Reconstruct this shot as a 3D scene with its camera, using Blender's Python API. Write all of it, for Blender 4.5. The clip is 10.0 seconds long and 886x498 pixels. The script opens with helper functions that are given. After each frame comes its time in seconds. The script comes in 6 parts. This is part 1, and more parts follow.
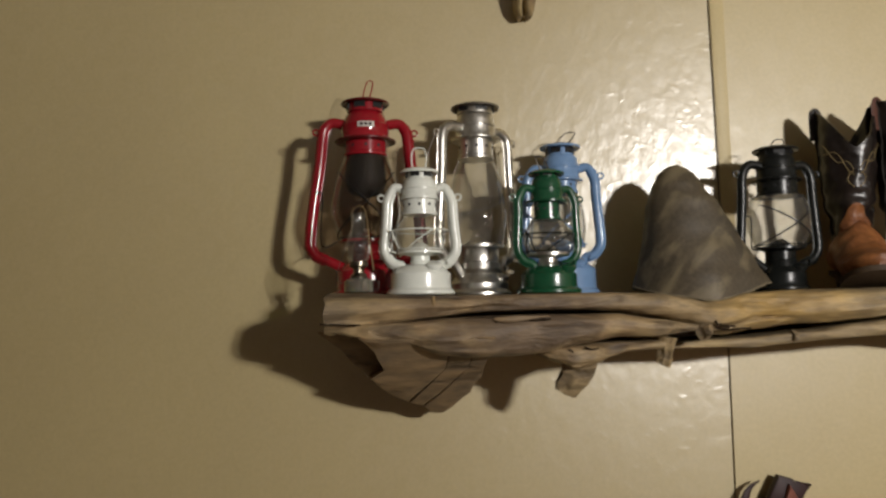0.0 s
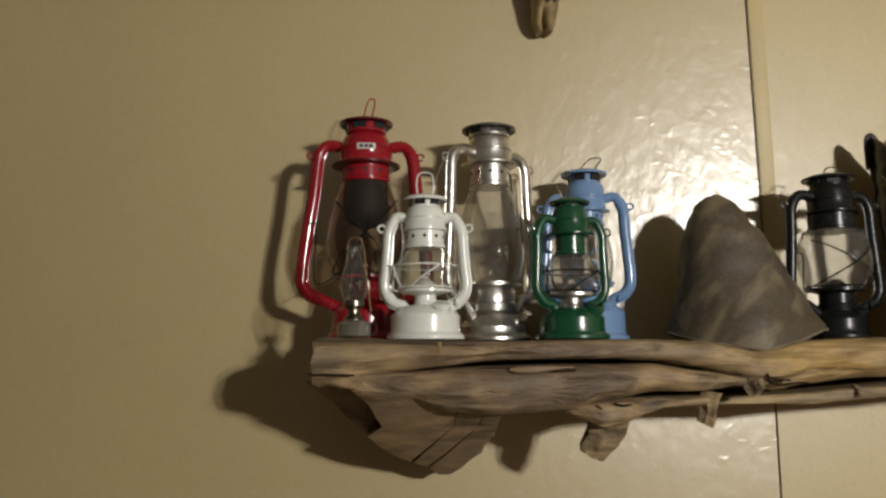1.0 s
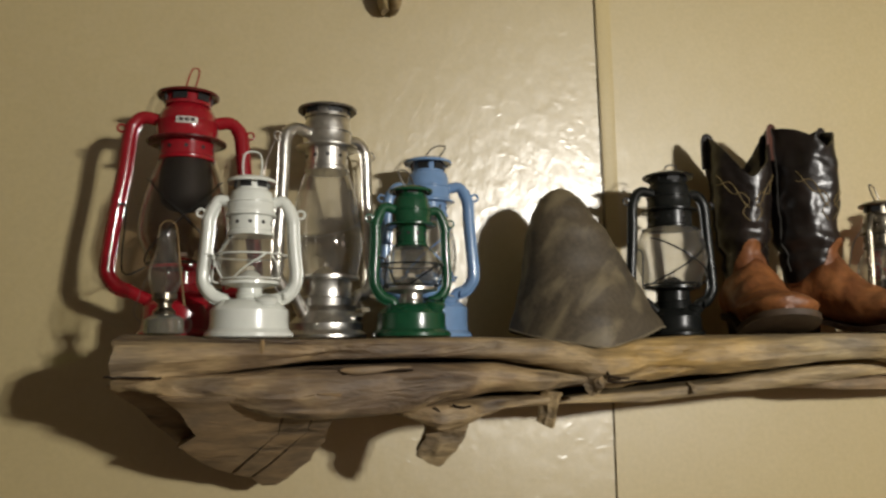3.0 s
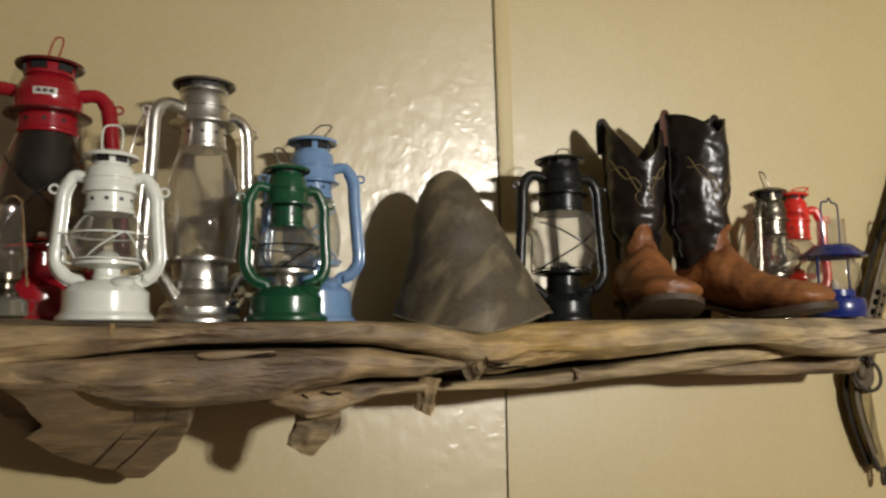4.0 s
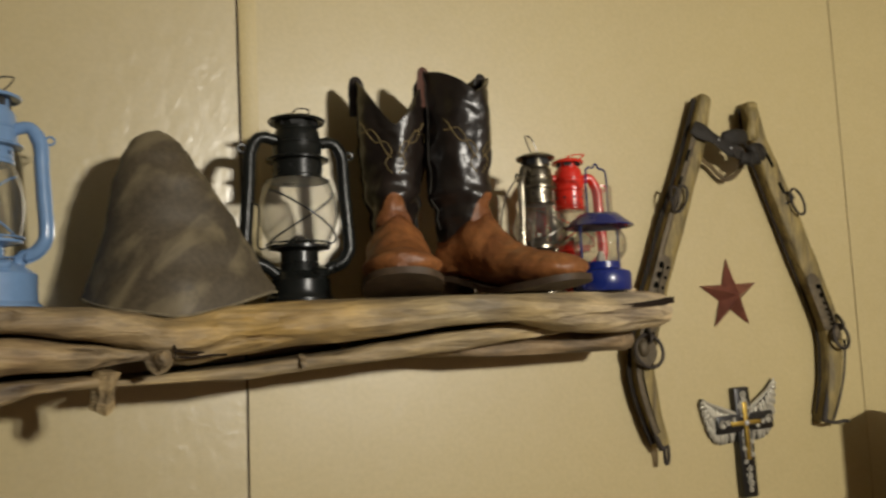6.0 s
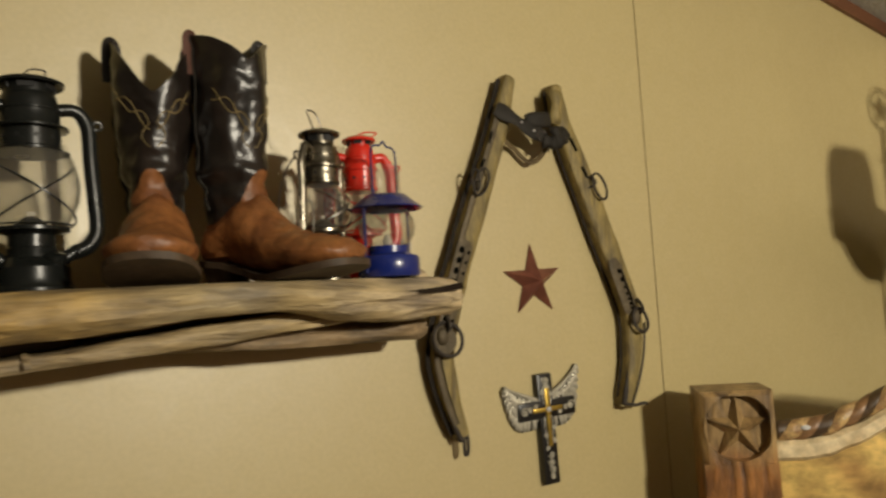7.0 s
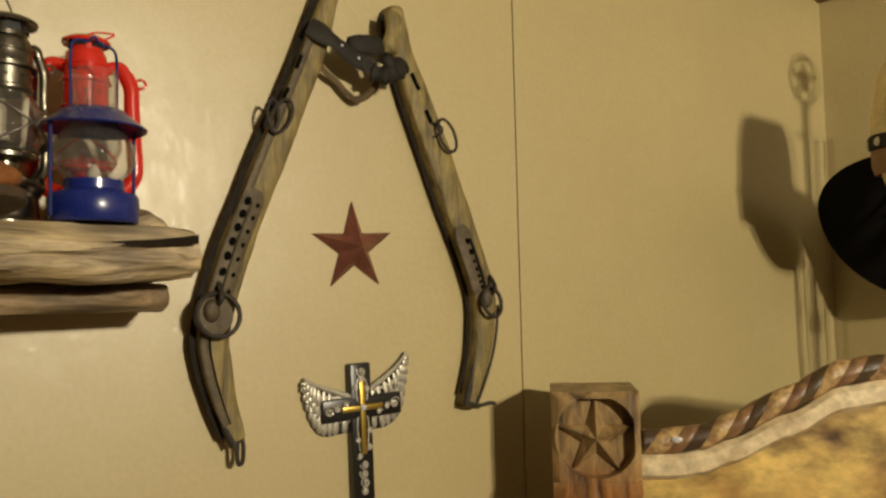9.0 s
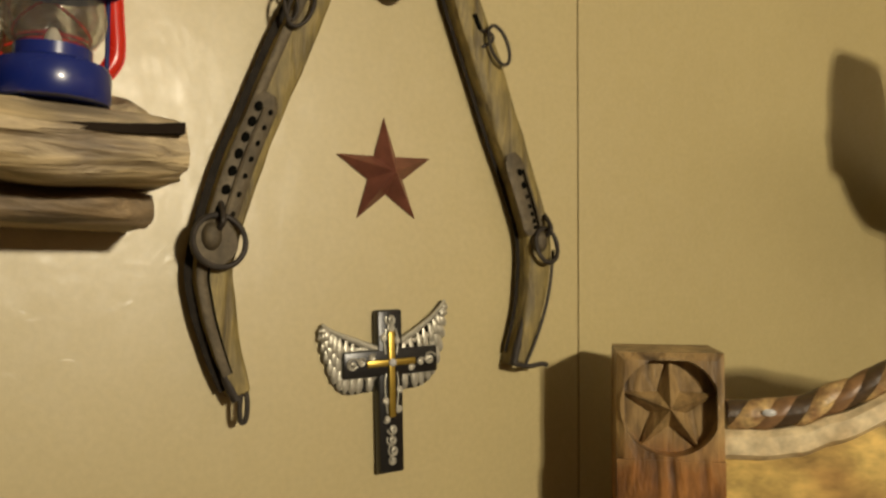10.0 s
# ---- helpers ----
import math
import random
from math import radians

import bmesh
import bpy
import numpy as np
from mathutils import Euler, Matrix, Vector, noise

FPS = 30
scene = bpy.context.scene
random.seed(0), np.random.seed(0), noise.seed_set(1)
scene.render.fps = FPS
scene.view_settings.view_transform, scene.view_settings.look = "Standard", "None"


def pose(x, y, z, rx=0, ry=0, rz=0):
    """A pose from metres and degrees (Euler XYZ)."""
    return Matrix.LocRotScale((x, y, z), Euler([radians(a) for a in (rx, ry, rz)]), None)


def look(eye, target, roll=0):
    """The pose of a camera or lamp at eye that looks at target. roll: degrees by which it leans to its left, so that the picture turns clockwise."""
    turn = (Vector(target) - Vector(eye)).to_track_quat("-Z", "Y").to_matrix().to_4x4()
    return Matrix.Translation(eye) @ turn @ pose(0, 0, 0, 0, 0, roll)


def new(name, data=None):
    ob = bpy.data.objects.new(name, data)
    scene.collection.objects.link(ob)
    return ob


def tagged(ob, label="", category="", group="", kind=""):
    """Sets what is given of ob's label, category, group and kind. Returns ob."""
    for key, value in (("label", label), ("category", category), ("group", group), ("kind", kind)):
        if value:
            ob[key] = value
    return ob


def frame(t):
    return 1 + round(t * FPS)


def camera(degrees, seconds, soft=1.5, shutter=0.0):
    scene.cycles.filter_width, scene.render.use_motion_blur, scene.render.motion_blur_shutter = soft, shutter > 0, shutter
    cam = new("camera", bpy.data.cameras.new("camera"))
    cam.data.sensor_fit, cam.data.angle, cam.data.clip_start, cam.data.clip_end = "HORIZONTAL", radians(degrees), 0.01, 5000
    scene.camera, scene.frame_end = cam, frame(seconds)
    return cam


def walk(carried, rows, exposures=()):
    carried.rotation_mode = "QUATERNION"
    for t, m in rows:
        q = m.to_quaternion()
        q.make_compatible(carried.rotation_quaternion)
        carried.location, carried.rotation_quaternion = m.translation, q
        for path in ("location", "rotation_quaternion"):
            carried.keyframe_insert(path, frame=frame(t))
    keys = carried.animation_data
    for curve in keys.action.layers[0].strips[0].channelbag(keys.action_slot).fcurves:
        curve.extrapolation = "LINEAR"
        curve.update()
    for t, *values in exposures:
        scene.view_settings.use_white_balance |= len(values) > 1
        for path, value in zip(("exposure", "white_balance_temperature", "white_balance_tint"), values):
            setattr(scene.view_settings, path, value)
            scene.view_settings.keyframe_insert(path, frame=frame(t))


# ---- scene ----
cam = camera(58.8, 10.0, soft=2.5, shutter=0.35)
PATH = [
    (0, (-0.001, -0.051, 1.574), (0.029, 1.942, 1.739), -1.0),
    (0.5, (0.004, 0.051, 1.58), (0.013, 2.039, 1.802), -0.7),
    (1, (0.009, 0.118, 1.588), (0.006, 2.101, 1.85), -0.4),
    (1.5, (0.014, 0.157, 1.593), (0.055, 2.136, 1.876), -0.3),
    (2, (0.022, 0.181, 1.593), (0.15, 2.156, 1.882), -0.4),
    (2.5, (0.028, 0.196, 1.594), (0.278, 2.162, 1.864), -0.5),
    (4, (0.143, 0.227, 1.576), (0.646, 2.148, 1.812), -0.7),
    (4.5, (0.256, 0.219, 1.572), (0.725, 2.148, 1.812), -0.6),
    (5, (0.337, 0.233, 1.563), (0.834, 2.155, 1.807), -0.9),
    (6.5, (0.482, 0.309, 1.564), (1.4, 2.079, 1.725), -3.1),
    (7, (0.574, 0.317, 1.558), (1.635, 2.006, 1.71), -3.4),
    (7.5, (0.713, 0.256, 1.559), (1.812, 1.921, 1.704), -2.6),
    (8, (0.831, 0.276, 1.539), (1.949, 1.926, 1.706), -2.4),
    (8.5, (0.905, 0.346, 1.538), (2.029, 1.994, 1.681), -1.9),
    (9, (0.95, 0.445, 1.523), (2.1, 2.077, 1.642), -1.3),
    (9.5, (0.974, 0.568, 1.493), (2.162, 2.174, 1.602), -0.7),
    (10, (1.053, 0.622, 1.464), (2.131, 2.306, 1.536), 0.2),
]
walk(cam, [(t, look(eye, target, roll)) for t, eye, target, roll in PATH],
     exposures=[(0, 0.06, 5580, 16), (2.5, 0.10, 5600, 14), (4.0, 0.18, 5640, 13), (4.5, 0.09, 5690, 13), (6.5, 0.0, 5950, 11), (7.0, -0.02, 6300, 10), (7.5, -0.05, 6700, 10), (10.0, -0.06, 6720, 10)])

# ---- light ----
LAMP = (1.64, -1.52, 2.07)
world = bpy.data.worlds.new("room_dark")
scene.world = world
world.use_nodes = True
world.node_tree.nodes["Background"].inputs["Color"].default_value = (1.0, 0.85, 0.65, 1)
world.node_tree.nodes["Background"].inputs["Strength"].default_value = 0.005
for dx, dz in ((-0.09, 0.0), (0.03, 0.05), (0.06, -0.04)):
    bulb = bpy.data.lights.new("lamp_bulb", "POINT")
    bulb.energy, bulb.color, bulb.shadow_soft_size = 100.0, (1.0, 0.892, 0.69), 0.032
    ob = new("lamp_bulb", bulb)
    ob.location = (LAMP[0] + dx, LAMP[1], LAMP[2] + dz)

# ---- materials ----
def material(name, color, rough=0.5, metal=0.0, vary=0.25, scale=8.0, fine=60.0, bump=0.15, second=None, stretch=(1, 1, 1), coat=0.0, amount=0.5, spec=0.5, bump_size=0.004):
    """Two scales of noise: broad stains towards a second colour, and fine grain with relief."""
    m = bpy.data.materials.new(name)
    m.use_nodes = True
    nt = m.node_tree
    b = nt.nodes["Principled BSDF"]
    b.inputs["Roughness"].default_value, b.inputs["Metallic"].default_value = rough, metal
    b.inputs["Coat Weight"].default_value, b.inputs["Coat Roughness"].default_value = coat, 0.07
    b.inputs["Specular IOR Level"].default_value = spec
    second = second or tuple(c * (1 - vary) for c in color)
    geo = nt.nodes.new("ShaderNodeTexCoord")
    mp = nt.nodes.new("ShaderNodeMapping")
    mp.inputs["Scale"].default_value = stretch
    nt.links.new(geo.outputs["Object"], mp.inputs["Vector"])
    n1, n2 = nt.nodes.new("ShaderNodeTexNoise"), nt.nodes.new("ShaderNodeTexNoise")
    n1.inputs["Scale"].default_value, n1.inputs["Detail"].default_value = scale, 5
    n2.inputs["Scale"].default_value, n2.inputs["Detail"].default_value = fine, 4
    for n in (n1, n2):
        nt.links.new(mp.outputs["Vector"], n.inputs["Vector"])
    r1 = nt.nodes.new("ShaderNodeMapRange")
    r1.inputs["From Min"].default_value, r1.inputs["From Max"].default_value = 0.5 - 0.25 * amount / 0.5 * 0.6, 0.5 + 0.2
    nt.links.new(n1.outputs["Fac"], r1.inputs["Value"])
    mix = nt.nodes.new("ShaderNodeMix")
    mix.data_type = "RGBA"
    mix.inputs[6].default_value, mix.inputs[7].default_value = (*color, 1), (*second, 1)
    nt.links.new(r1.outputs["Result"], mix.inputs[0])
    hsv = nt.nodes.new("ShaderNodeHueSaturation")
    r2 = nt.nodes.new("ShaderNodeMapRange")
    r2.inputs["From Min"].default_value, r2.inputs["From Max"].default_value = 0.3, 0.7
    r2.inputs["To Min"].default_value, r2.inputs["To Max"].default_value = 1 - 0.6 * vary, 1 + 0.6 * vary
    nt.links.new(n2.outputs["Fac"], r2.inputs["Value"])
    nt.links.new(r2.outputs["Result"], hsv.inputs["Value"])
    nt.links.new(mix.outputs[2], hsv.inputs["Color"])
    nt.links.new(hsv.outputs["Color"], b.inputs["Base Color"])
    rr = nt.nodes.new("ShaderNodeMapRange")
    rr.inputs["To Min"].default_value, rr.inputs["To Max"].default_value = max(0.03, rough - 0.08), min(1, rough + 0.1)
    nt.links.new(n1.outputs["Fac"], rr.inputs["Value"])
    nt.links.new(rr.outputs["Result"], b.inputs["Roughness"])
    if bump:
        bp = nt.nodes.new("ShaderNodeBump")
        bp.inputs["Strength"].default_value, bp.inputs["Distance"].default_value = bump, bump_size
        nt.links.new(n2.outputs["Fac"], bp.inputs["Height"])
        nt.links.new(bp.outputs["Normal"], b.inputs["Normal"])
    return m


def glass_material(name, tint, gloss=0.03, dusty=0.03, face=0.075, edge=0.7):
    """Thin clear glass: straight through, with a Fresnel gloss and a thin film of dust."""
    m = bpy.data.materials.new(name)
    m.use_nodes = True
    nt = m.node_tree
    nt.nodes.remove(nt.nodes["Principled BSDF"])
    tr, gl, mx, lw = (nt.nodes.new(k) for k in ("ShaderNodeBsdfTransparent", "ShaderNodeBsdfGlossy", "ShaderNodeMixShader", "ShaderNodeLayerWeight"))
    tr.inputs["Color"].default_value = (*tint, 1)
    gl.inputs["Roughness"].default_value = gloss
    lw.inputs["Blend"].default_value = 0.5
    pw, ad = nt.nodes.new("ShaderNodeMath"), nt.nodes.new("ShaderNodeMath")
    pw.operation, pw.inputs[1].default_value = "POWER", 3.0
    ad.operation, ad.inputs[1].default_value, ad.inputs[2].default_value = "MULTIPLY_ADD", edge, face
    nt.links.new(lw.outputs["Facing"], pw.inputs[0])
    nt.links.new(pw.outputs["Value"], ad.inputs[0])
    nt.links.new(ad.outputs["Value"], mx.inputs[0])
    nt.links.new(tr.outputs["BSDF"], mx.inputs[1])
    nt.links.new(gl.outputs["BSDF"], mx.inputs[2])
    film, dust = nt.nodes.new("ShaderNodeMixShader"), nt.nodes.new("ShaderNodeBsdfDiffuse")
    dust.inputs["Color"].default_value = (0.75, 0.75, 0.72, 1)
    spots, level = nt.nodes.new("ShaderNodeTexNoise"), nt.nodes.new("ShaderNodeMapRange")
    spots.inputs["Scale"].default_value, spots.inputs["Detail"].default_value = 30.0, 3
    level.inputs["From Min"].default_value, level.inputs["From Max"].default_value = 0.35, 0.7
    level.inputs["To Min"].default_value, level.inputs["To Max"].default_value = dusty * 0.4, dusty * 1.5
    nt.links.new(spots.outputs["Fac"], level.inputs["Value"])
    nt.links.new(level.outputs["Result"], film.inputs[0])
    nt.links.new(mx.outputs["Shader"], film.inputs[1])
    nt.links.new(dust.outputs["BSDF"], film.inputs[2])
    nt.links.new(film.outputs["Shader"], nt.nodes["Material Output"].inputs["Surface"])
    return m


def wall_material(name, low, high, rough, wavy, ior):
    """Satin tan wallboard: a broad sheen under a clearer, unevenly rolled top coat with sparse lumps."""
    m = material(name, (0.495, 0.402, 0.188), rough=0.46, vary=0.08, scale=3.0, fine=120.0, bump=0.0, spec=1.0, second=(0.465, 0.374, 0.172))
    nt = m.node_tree
    b = nt.nodes["Principled BSDF"]
    b.inputs["Coat Weight"].default_value, b.inputs["Coat Roughness"].default_value = high, rough
    b.inputs["Coat IOR"].default_value = ior
    co = nt.nodes.new("ShaderNodeTexCoord")
    lump, wave, fine = (nt.nodes.new("ShaderNodeTexNoise") for _ in range(3))
    lump.inputs["Scale"].default_value, lump.inputs["Detail"].default_value = 36.0, 2.0
    wave.inputs["Scale"].default_value, wave.inputs["Detail"].default_value = 11.0, 2.0
    fine.inputs["Scale"].default_value, fine.inputs["Detail"].default_value = 240.0, 2
    tall = nt.nodes.new("ShaderNodeMapping")
    tall.inputs["Scale"].default_value = (1.0, 1.0, 0.66)
    nt.links.new(co.outputs["Object"], tall.inputs["Vector"])
    nt.links.new(tall.outputs["Vector"], lump.inputs["Vector"])
    for n in (wave, fine):
        nt.links.new(co.outputs["Object"], n.inputs["Vector"])
    b0, b1, b2 = (nt.nodes.new("ShaderNodeBump") for _ in range(3))
    b0.inputs["Strength"].default_value, b0.inputs["Distance"].default_value = wavy, 0.003
    b1.inputs["Strength"].default_value, b1.inputs["Distance"].default_value = 0.9, 0.0016
    b2.inputs["Strength"].default_value, b2.inputs["Distance"].default_value = 0.10, 0.001
    nt.links.new(wave.outputs["Fac"], b0.inputs["Height"])
    patch, gloss = nt.nodes.new("ShaderNodeTexNoise"), nt.nodes.new("ShaderNodeMapRange")
    patch.inputs["Scale"].default_value, patch.inputs["Detail"].default_value, patch.inputs["Distortion"].default_value = 30.0, 3.0, 0.6
    gloss.inputs["From Min"].default_value, gloss.inputs["From Max"].default_value = 0.36, 0.66
    gloss.inputs["To Min"].default_value, gloss.inputs["To Max"].default_value = low, high
    nt.links.new(co.outputs["Object"], patch.inputs["Vector"])
    nt.links.new(patch.outputs["Fac"], gloss.inputs["Value"])
    nt.links.new(gloss.outputs["Result"], b.inputs["Coat Weight"])
    pimple, rise, sum_h = nt.nodes.new("ShaderNodeTexNoise"), nt.nodes.new("ShaderNodeMapRange"), nt.nodes.new("ShaderNodeMath")
    pimple.inputs["Scale"].default_value, pimple.inputs["Detail"].default_value, pimple.inputs["Distortion"].default_value = 52.0, 1.0, 0.3
    rise.interpolation_type = "SMOOTHSTEP"
    rise.inputs["From Min"].default_value, rise.inputs["From Max"].default_value, rise.inputs["To Max"].default_value = 0.58, 0.80, 0.20
    sum_h.operation = "ADD"
    nt.links.new(co.outputs["Object"], pimple.inputs["Vector"])
    nt.links.new(pimple.outputs["Fac"], rise.inputs["Value"])
    nt.links.new(rise.outputs["Result"], sum_h.inputs[0])
    nt.links.new(lump.outputs["Fac"], sum_h.inputs[1])
    nt.links.new(sum_h.outputs["Value"], b1.inputs["Height"])
    nt.links.new(fine.outputs["Fac"], b2.inputs["Height"])
    nt.links.new(b0.outputs["Normal"], b1.inputs["Normal"])
    nt.links.new(b2.outputs["Normal"], b.inputs["Normal"])
    nt.links.new(b1.outputs["Normal"], b.inputs["Coat Normal"])
    return m


def wood_material(name, light, mid, dark, rough=0.6, along=(0.12, 1, 1), streak=70.0, broad=9.0, bump=0.6, deep=0.006, gap=0.33, soft=1.0):
    """Weathered wood: broad patches of two tones, long dark checks and raised grain running one way."""
    m = bpy.data.materials.new(name)
    m.use_nodes = True
    nt = m.node_tree
    b = nt.nodes["Principled BSDF"]
    b.inputs["Roughness"].default_value = rough
    co, mp = nt.nodes.new("ShaderNodeTexCoord"), nt.nodes.new("ShaderNodeMapping")
    mp.inputs["Scale"].default_value = along
    nt.links.new(co.outputs["Object"], mp.inputs["Vector"])
    big, mid_n, grain = (nt.nodes.new("ShaderNodeTexNoise") for _ in range(3))
    big.inputs["Scale"].default_value, big.inputs["Detail"].default_value = broad, 3
    mid_n.inputs["Scale"].default_value, mid_n.inputs["Detail"].default_value, mid_n.inputs["Distortion"].default_value = streak * 0.35, 5, 0.6
    grain.inputs["Scale"].default_value, grain.inputs["Detail"].default_value, grain.inputs["Distortion"].default_value = streak, 4, 0.3
    wide = nt.nodes.new("ShaderNodeMapping")
    wide.inputs["Scale"].default_value = tuple(0.5 + 0.5 * a for a in along)
    nt.links.new(co.outputs["Object"], wide.inputs["Vector"])
    nt.links.new(wide.outputs["Vector"], big.inputs["Vector"])
    for n in (mid_n, grain):
        nt.links.new(mp.outputs["Vector"], n.inputs["Vector"])
    fibre = nt.nodes.new("ShaderNodeTexNoise")
    fibre.inputs["Scale"].default_value, fibre.inputs["Detail"].default_value = streak * 3.4, 3
    nt.links.new(mp.outputs["Vector"], fibre.inputs["Vector"])
    both = nt.nodes.new("ShaderNodeMath")
    both.operation, both.inputs[1].default_value = "MULTIPLY_ADD", 0.55
    nt.links.new(fibre.outputs["Fac"], both.inputs[0])
    nt.links.new(grain.outputs["Fac"], both.inputs[2])
    ramp = nt.nodes.new("ShaderNodeValToRGB")
    ramp.color_ramp.elements[0].position, ramp.color_ramp.elements[0].color = 0.36, (*mid, 1)
    ramp.color_ramp.elements[1].position, ramp.color_ramp.elements[1].color = 0.62, (*light, 1)
    nt.links.new(big.outputs["Fac"], ramp.inputs["Fac"])
    dk = nt.nodes.new("ShaderNodeMapRange")
    dk.inputs["From Min"].default_value, dk.inputs["From Max"].default_value = gap, gap + 0.2
    nt.links.new(mid_n.outputs["Fac"], dk.inputs["Value"])
    mix = nt.nodes.new("ShaderNodeMix")
    mix.data_type = "RGBA"
    mix.inputs[6].default_value = (*dark, 1)
    nt.links.new(dk.outputs["Result"], mix.inputs[0])
    nt.links.new(ramp.outputs["Color"], mix.inputs[7])
    hsv, gr = nt.nodes.new("ShaderNodeHueSaturation"), nt.nodes.new("ShaderNodeMapRange")
    gr.inputs["From Min"].default_value, gr.inputs["From Max"].default_value = 0.52, 1.02
    gr.inputs["To Min"].default_value, gr.inputs["To Max"].default_value = 1 - 0.40 * soft, 1 + 0.36 * soft
    nt.links.new(both.outputs["Value"], gr.inputs["Value"])
    nt.links.new(gr.outputs["Result"], hsv.inputs["Value"])
    nt.links.new(mix.outputs[2], hsv.inputs["Color"])
    nt.links.new(hsv.outputs["Color"], b.inputs["Base Color"])
    add = nt.nodes.new("ShaderNodeMath")
    add.operation, add.inputs[1].default_value = "MULTIPLY_ADD", 0.5
    nt.links.new(both.outputs["Value"], add.inputs[0])
    nt.links.new(dk.outputs["Result"], add.inputs[2])
    bp = nt.nodes.new("ShaderNodeBump")
    bp.inputs["Strength"].default_value, bp.inputs["Distance"].default_value = bump, deep
    nt.links.new(add.outputs["Value"], bp.inputs["Height"])
    nt.links.new(bp.outputs["Normal"], b.inputs["Normal"])
    return m


def hide_material(name):
    """Stiff old hide: olive-brown, with slanting paler scuffs, dark blotches and a dry pebbled grain."""
    m = material(name, (0.080, 0.061, 0.034), 0.62, vary=0.35, scale=9, fine=150, bump=0.25, second=(0.062, 0.050, 0.032), bump_size=0.002)
    nt = m.node_tree
    b = nt.nodes["Principled BSDF"]
    base = b.inputs["Base Color"].links[0].from_socket
    co, mp = nt.nodes.new("ShaderNodeTexCoord"), nt.nodes.new("ShaderNodeMapping")
    mp.vector_type = "TEXTURE"
    mp.inputs["Rotation"].default_value, mp.inputs["Scale"].default_value = (0, radians(-48), 0), (3.2, 1.0, 1.0)
    nt.links.new(co.outputs["Object"], mp.inputs["Vector"])
    scuff, level, blot, dark = nt.nodes.new("ShaderNodeTexNoise"), nt.nodes.new("ShaderNodeMapRange"), nt.nodes.new("ShaderNodeTexNoise"), nt.nodes.new("ShaderNodeMapRange")
    scuff.inputs["Scale"].default_value, scuff.inputs["Detail"].default_value, scuff.inputs["Distortion"].default_value = 26.0, 4, 0.5
    blot.inputs["Scale"].default_value, blot.inputs["Detail"].default_value = 34.0, 3
    level.inputs["From Min"].default_value, level.inputs["From Max"].default_value, level.inputs["To Max"].default_value = 0.50, 0.68, 0.85
    dark.inputs["From Min"].default_value, dark.inputs["From Max"].default_value, dark.inputs["To Max"].default_value = 0.60, 0.72, 0.55
    nt.links.new(mp.outputs["Vector"], scuff.inputs["Vector"])
    nt.links.new(co.outputs["Object"], blot.inputs["Vector"])
    nt.links.new(scuff.outputs["Fac"], level.inputs["Value"])
    nt.links.new(blot.outputs["Fac"], dark.inputs["Value"])
    pale, deep = nt.nodes.new("ShaderNodeMix"), nt.nodes.new("ShaderNodeMix")
    for n, c in ((pale, (0.180, 0.145, 0.082)), (deep, (0.040, 0.032, 0.022))):
        n.data_type = "RGBA"
        n.inputs[7].default_value = (*c, 1)
    nt.links.new(level.outputs["Result"], pale.inputs[0])
    nt.links.new(base, pale.inputs[6])
    nt.links.new(dark.outputs["Result"], deep.inputs[0])
    nt.links.new(pale.outputs[2], deep.inputs[6])
    nt.links.new(deep.outputs[2], b.inputs["Base Color"])
    return m


WALL = wall_material("tan_wallboard", 0.22, 0.56, 0.32, 0.14, 1.5)
WALL_GLOSSY = wall_material("glossier_tan_wallboard", 0.70, 1.0, 0.30, 0.20, 2.05)
# unseen walls, darkened so that less light bounces into the shadows
UNSEEN_DARK = material("dark_unseen_wall", (0.12, 0.07, 0.038), 0.5, vary=0.3, scale=4, fine=40, stretch=(1, 1, 0.15))
SEAM = material("seam_shadow_gap", (0.10, 0.07, 0.045), 0.8, vary=0.2)
PEG = material("pale_peg_wood", (0.30, 0.20, 0.085), 0.7, vary=0.3, scale=40)
CRACK = material("dark_crack", (0.022, 0.015, 0.010), 0.9, vary=0.3, bump=0, spec=0.1)
STRIP = material("tan_tape_strip", (0.53, 0.425, 0.19), 0.5, vary=0.06, fine=200, spec=0.75)
CEIL = material("stippled_ceiling", (0.50, 0.485, 0.44), 0.9, vary=0.12, scale=12, fine=90, bump=0.8, bump_size=0.01)
TRIM = material("brown_trim", (0.16, 0.065, 0.03), 0.45, vary=0.3, scale=5, fine=80)
CARPET = material("brown_carpet", (0.10, 0.075, 0.055), 0.95, vary=0.3, fine=150, bump=0.6)
DRIFT = wood_material("weathered_driftwood", (0.42, 0.312, 0.148), (0.225, 0.172, 0.098), (0.06, 0.040, 0.025), 0.6, (0.16, 1, 1), 85, 20, 0.9, 0.006, 0.28, soft=0.85)


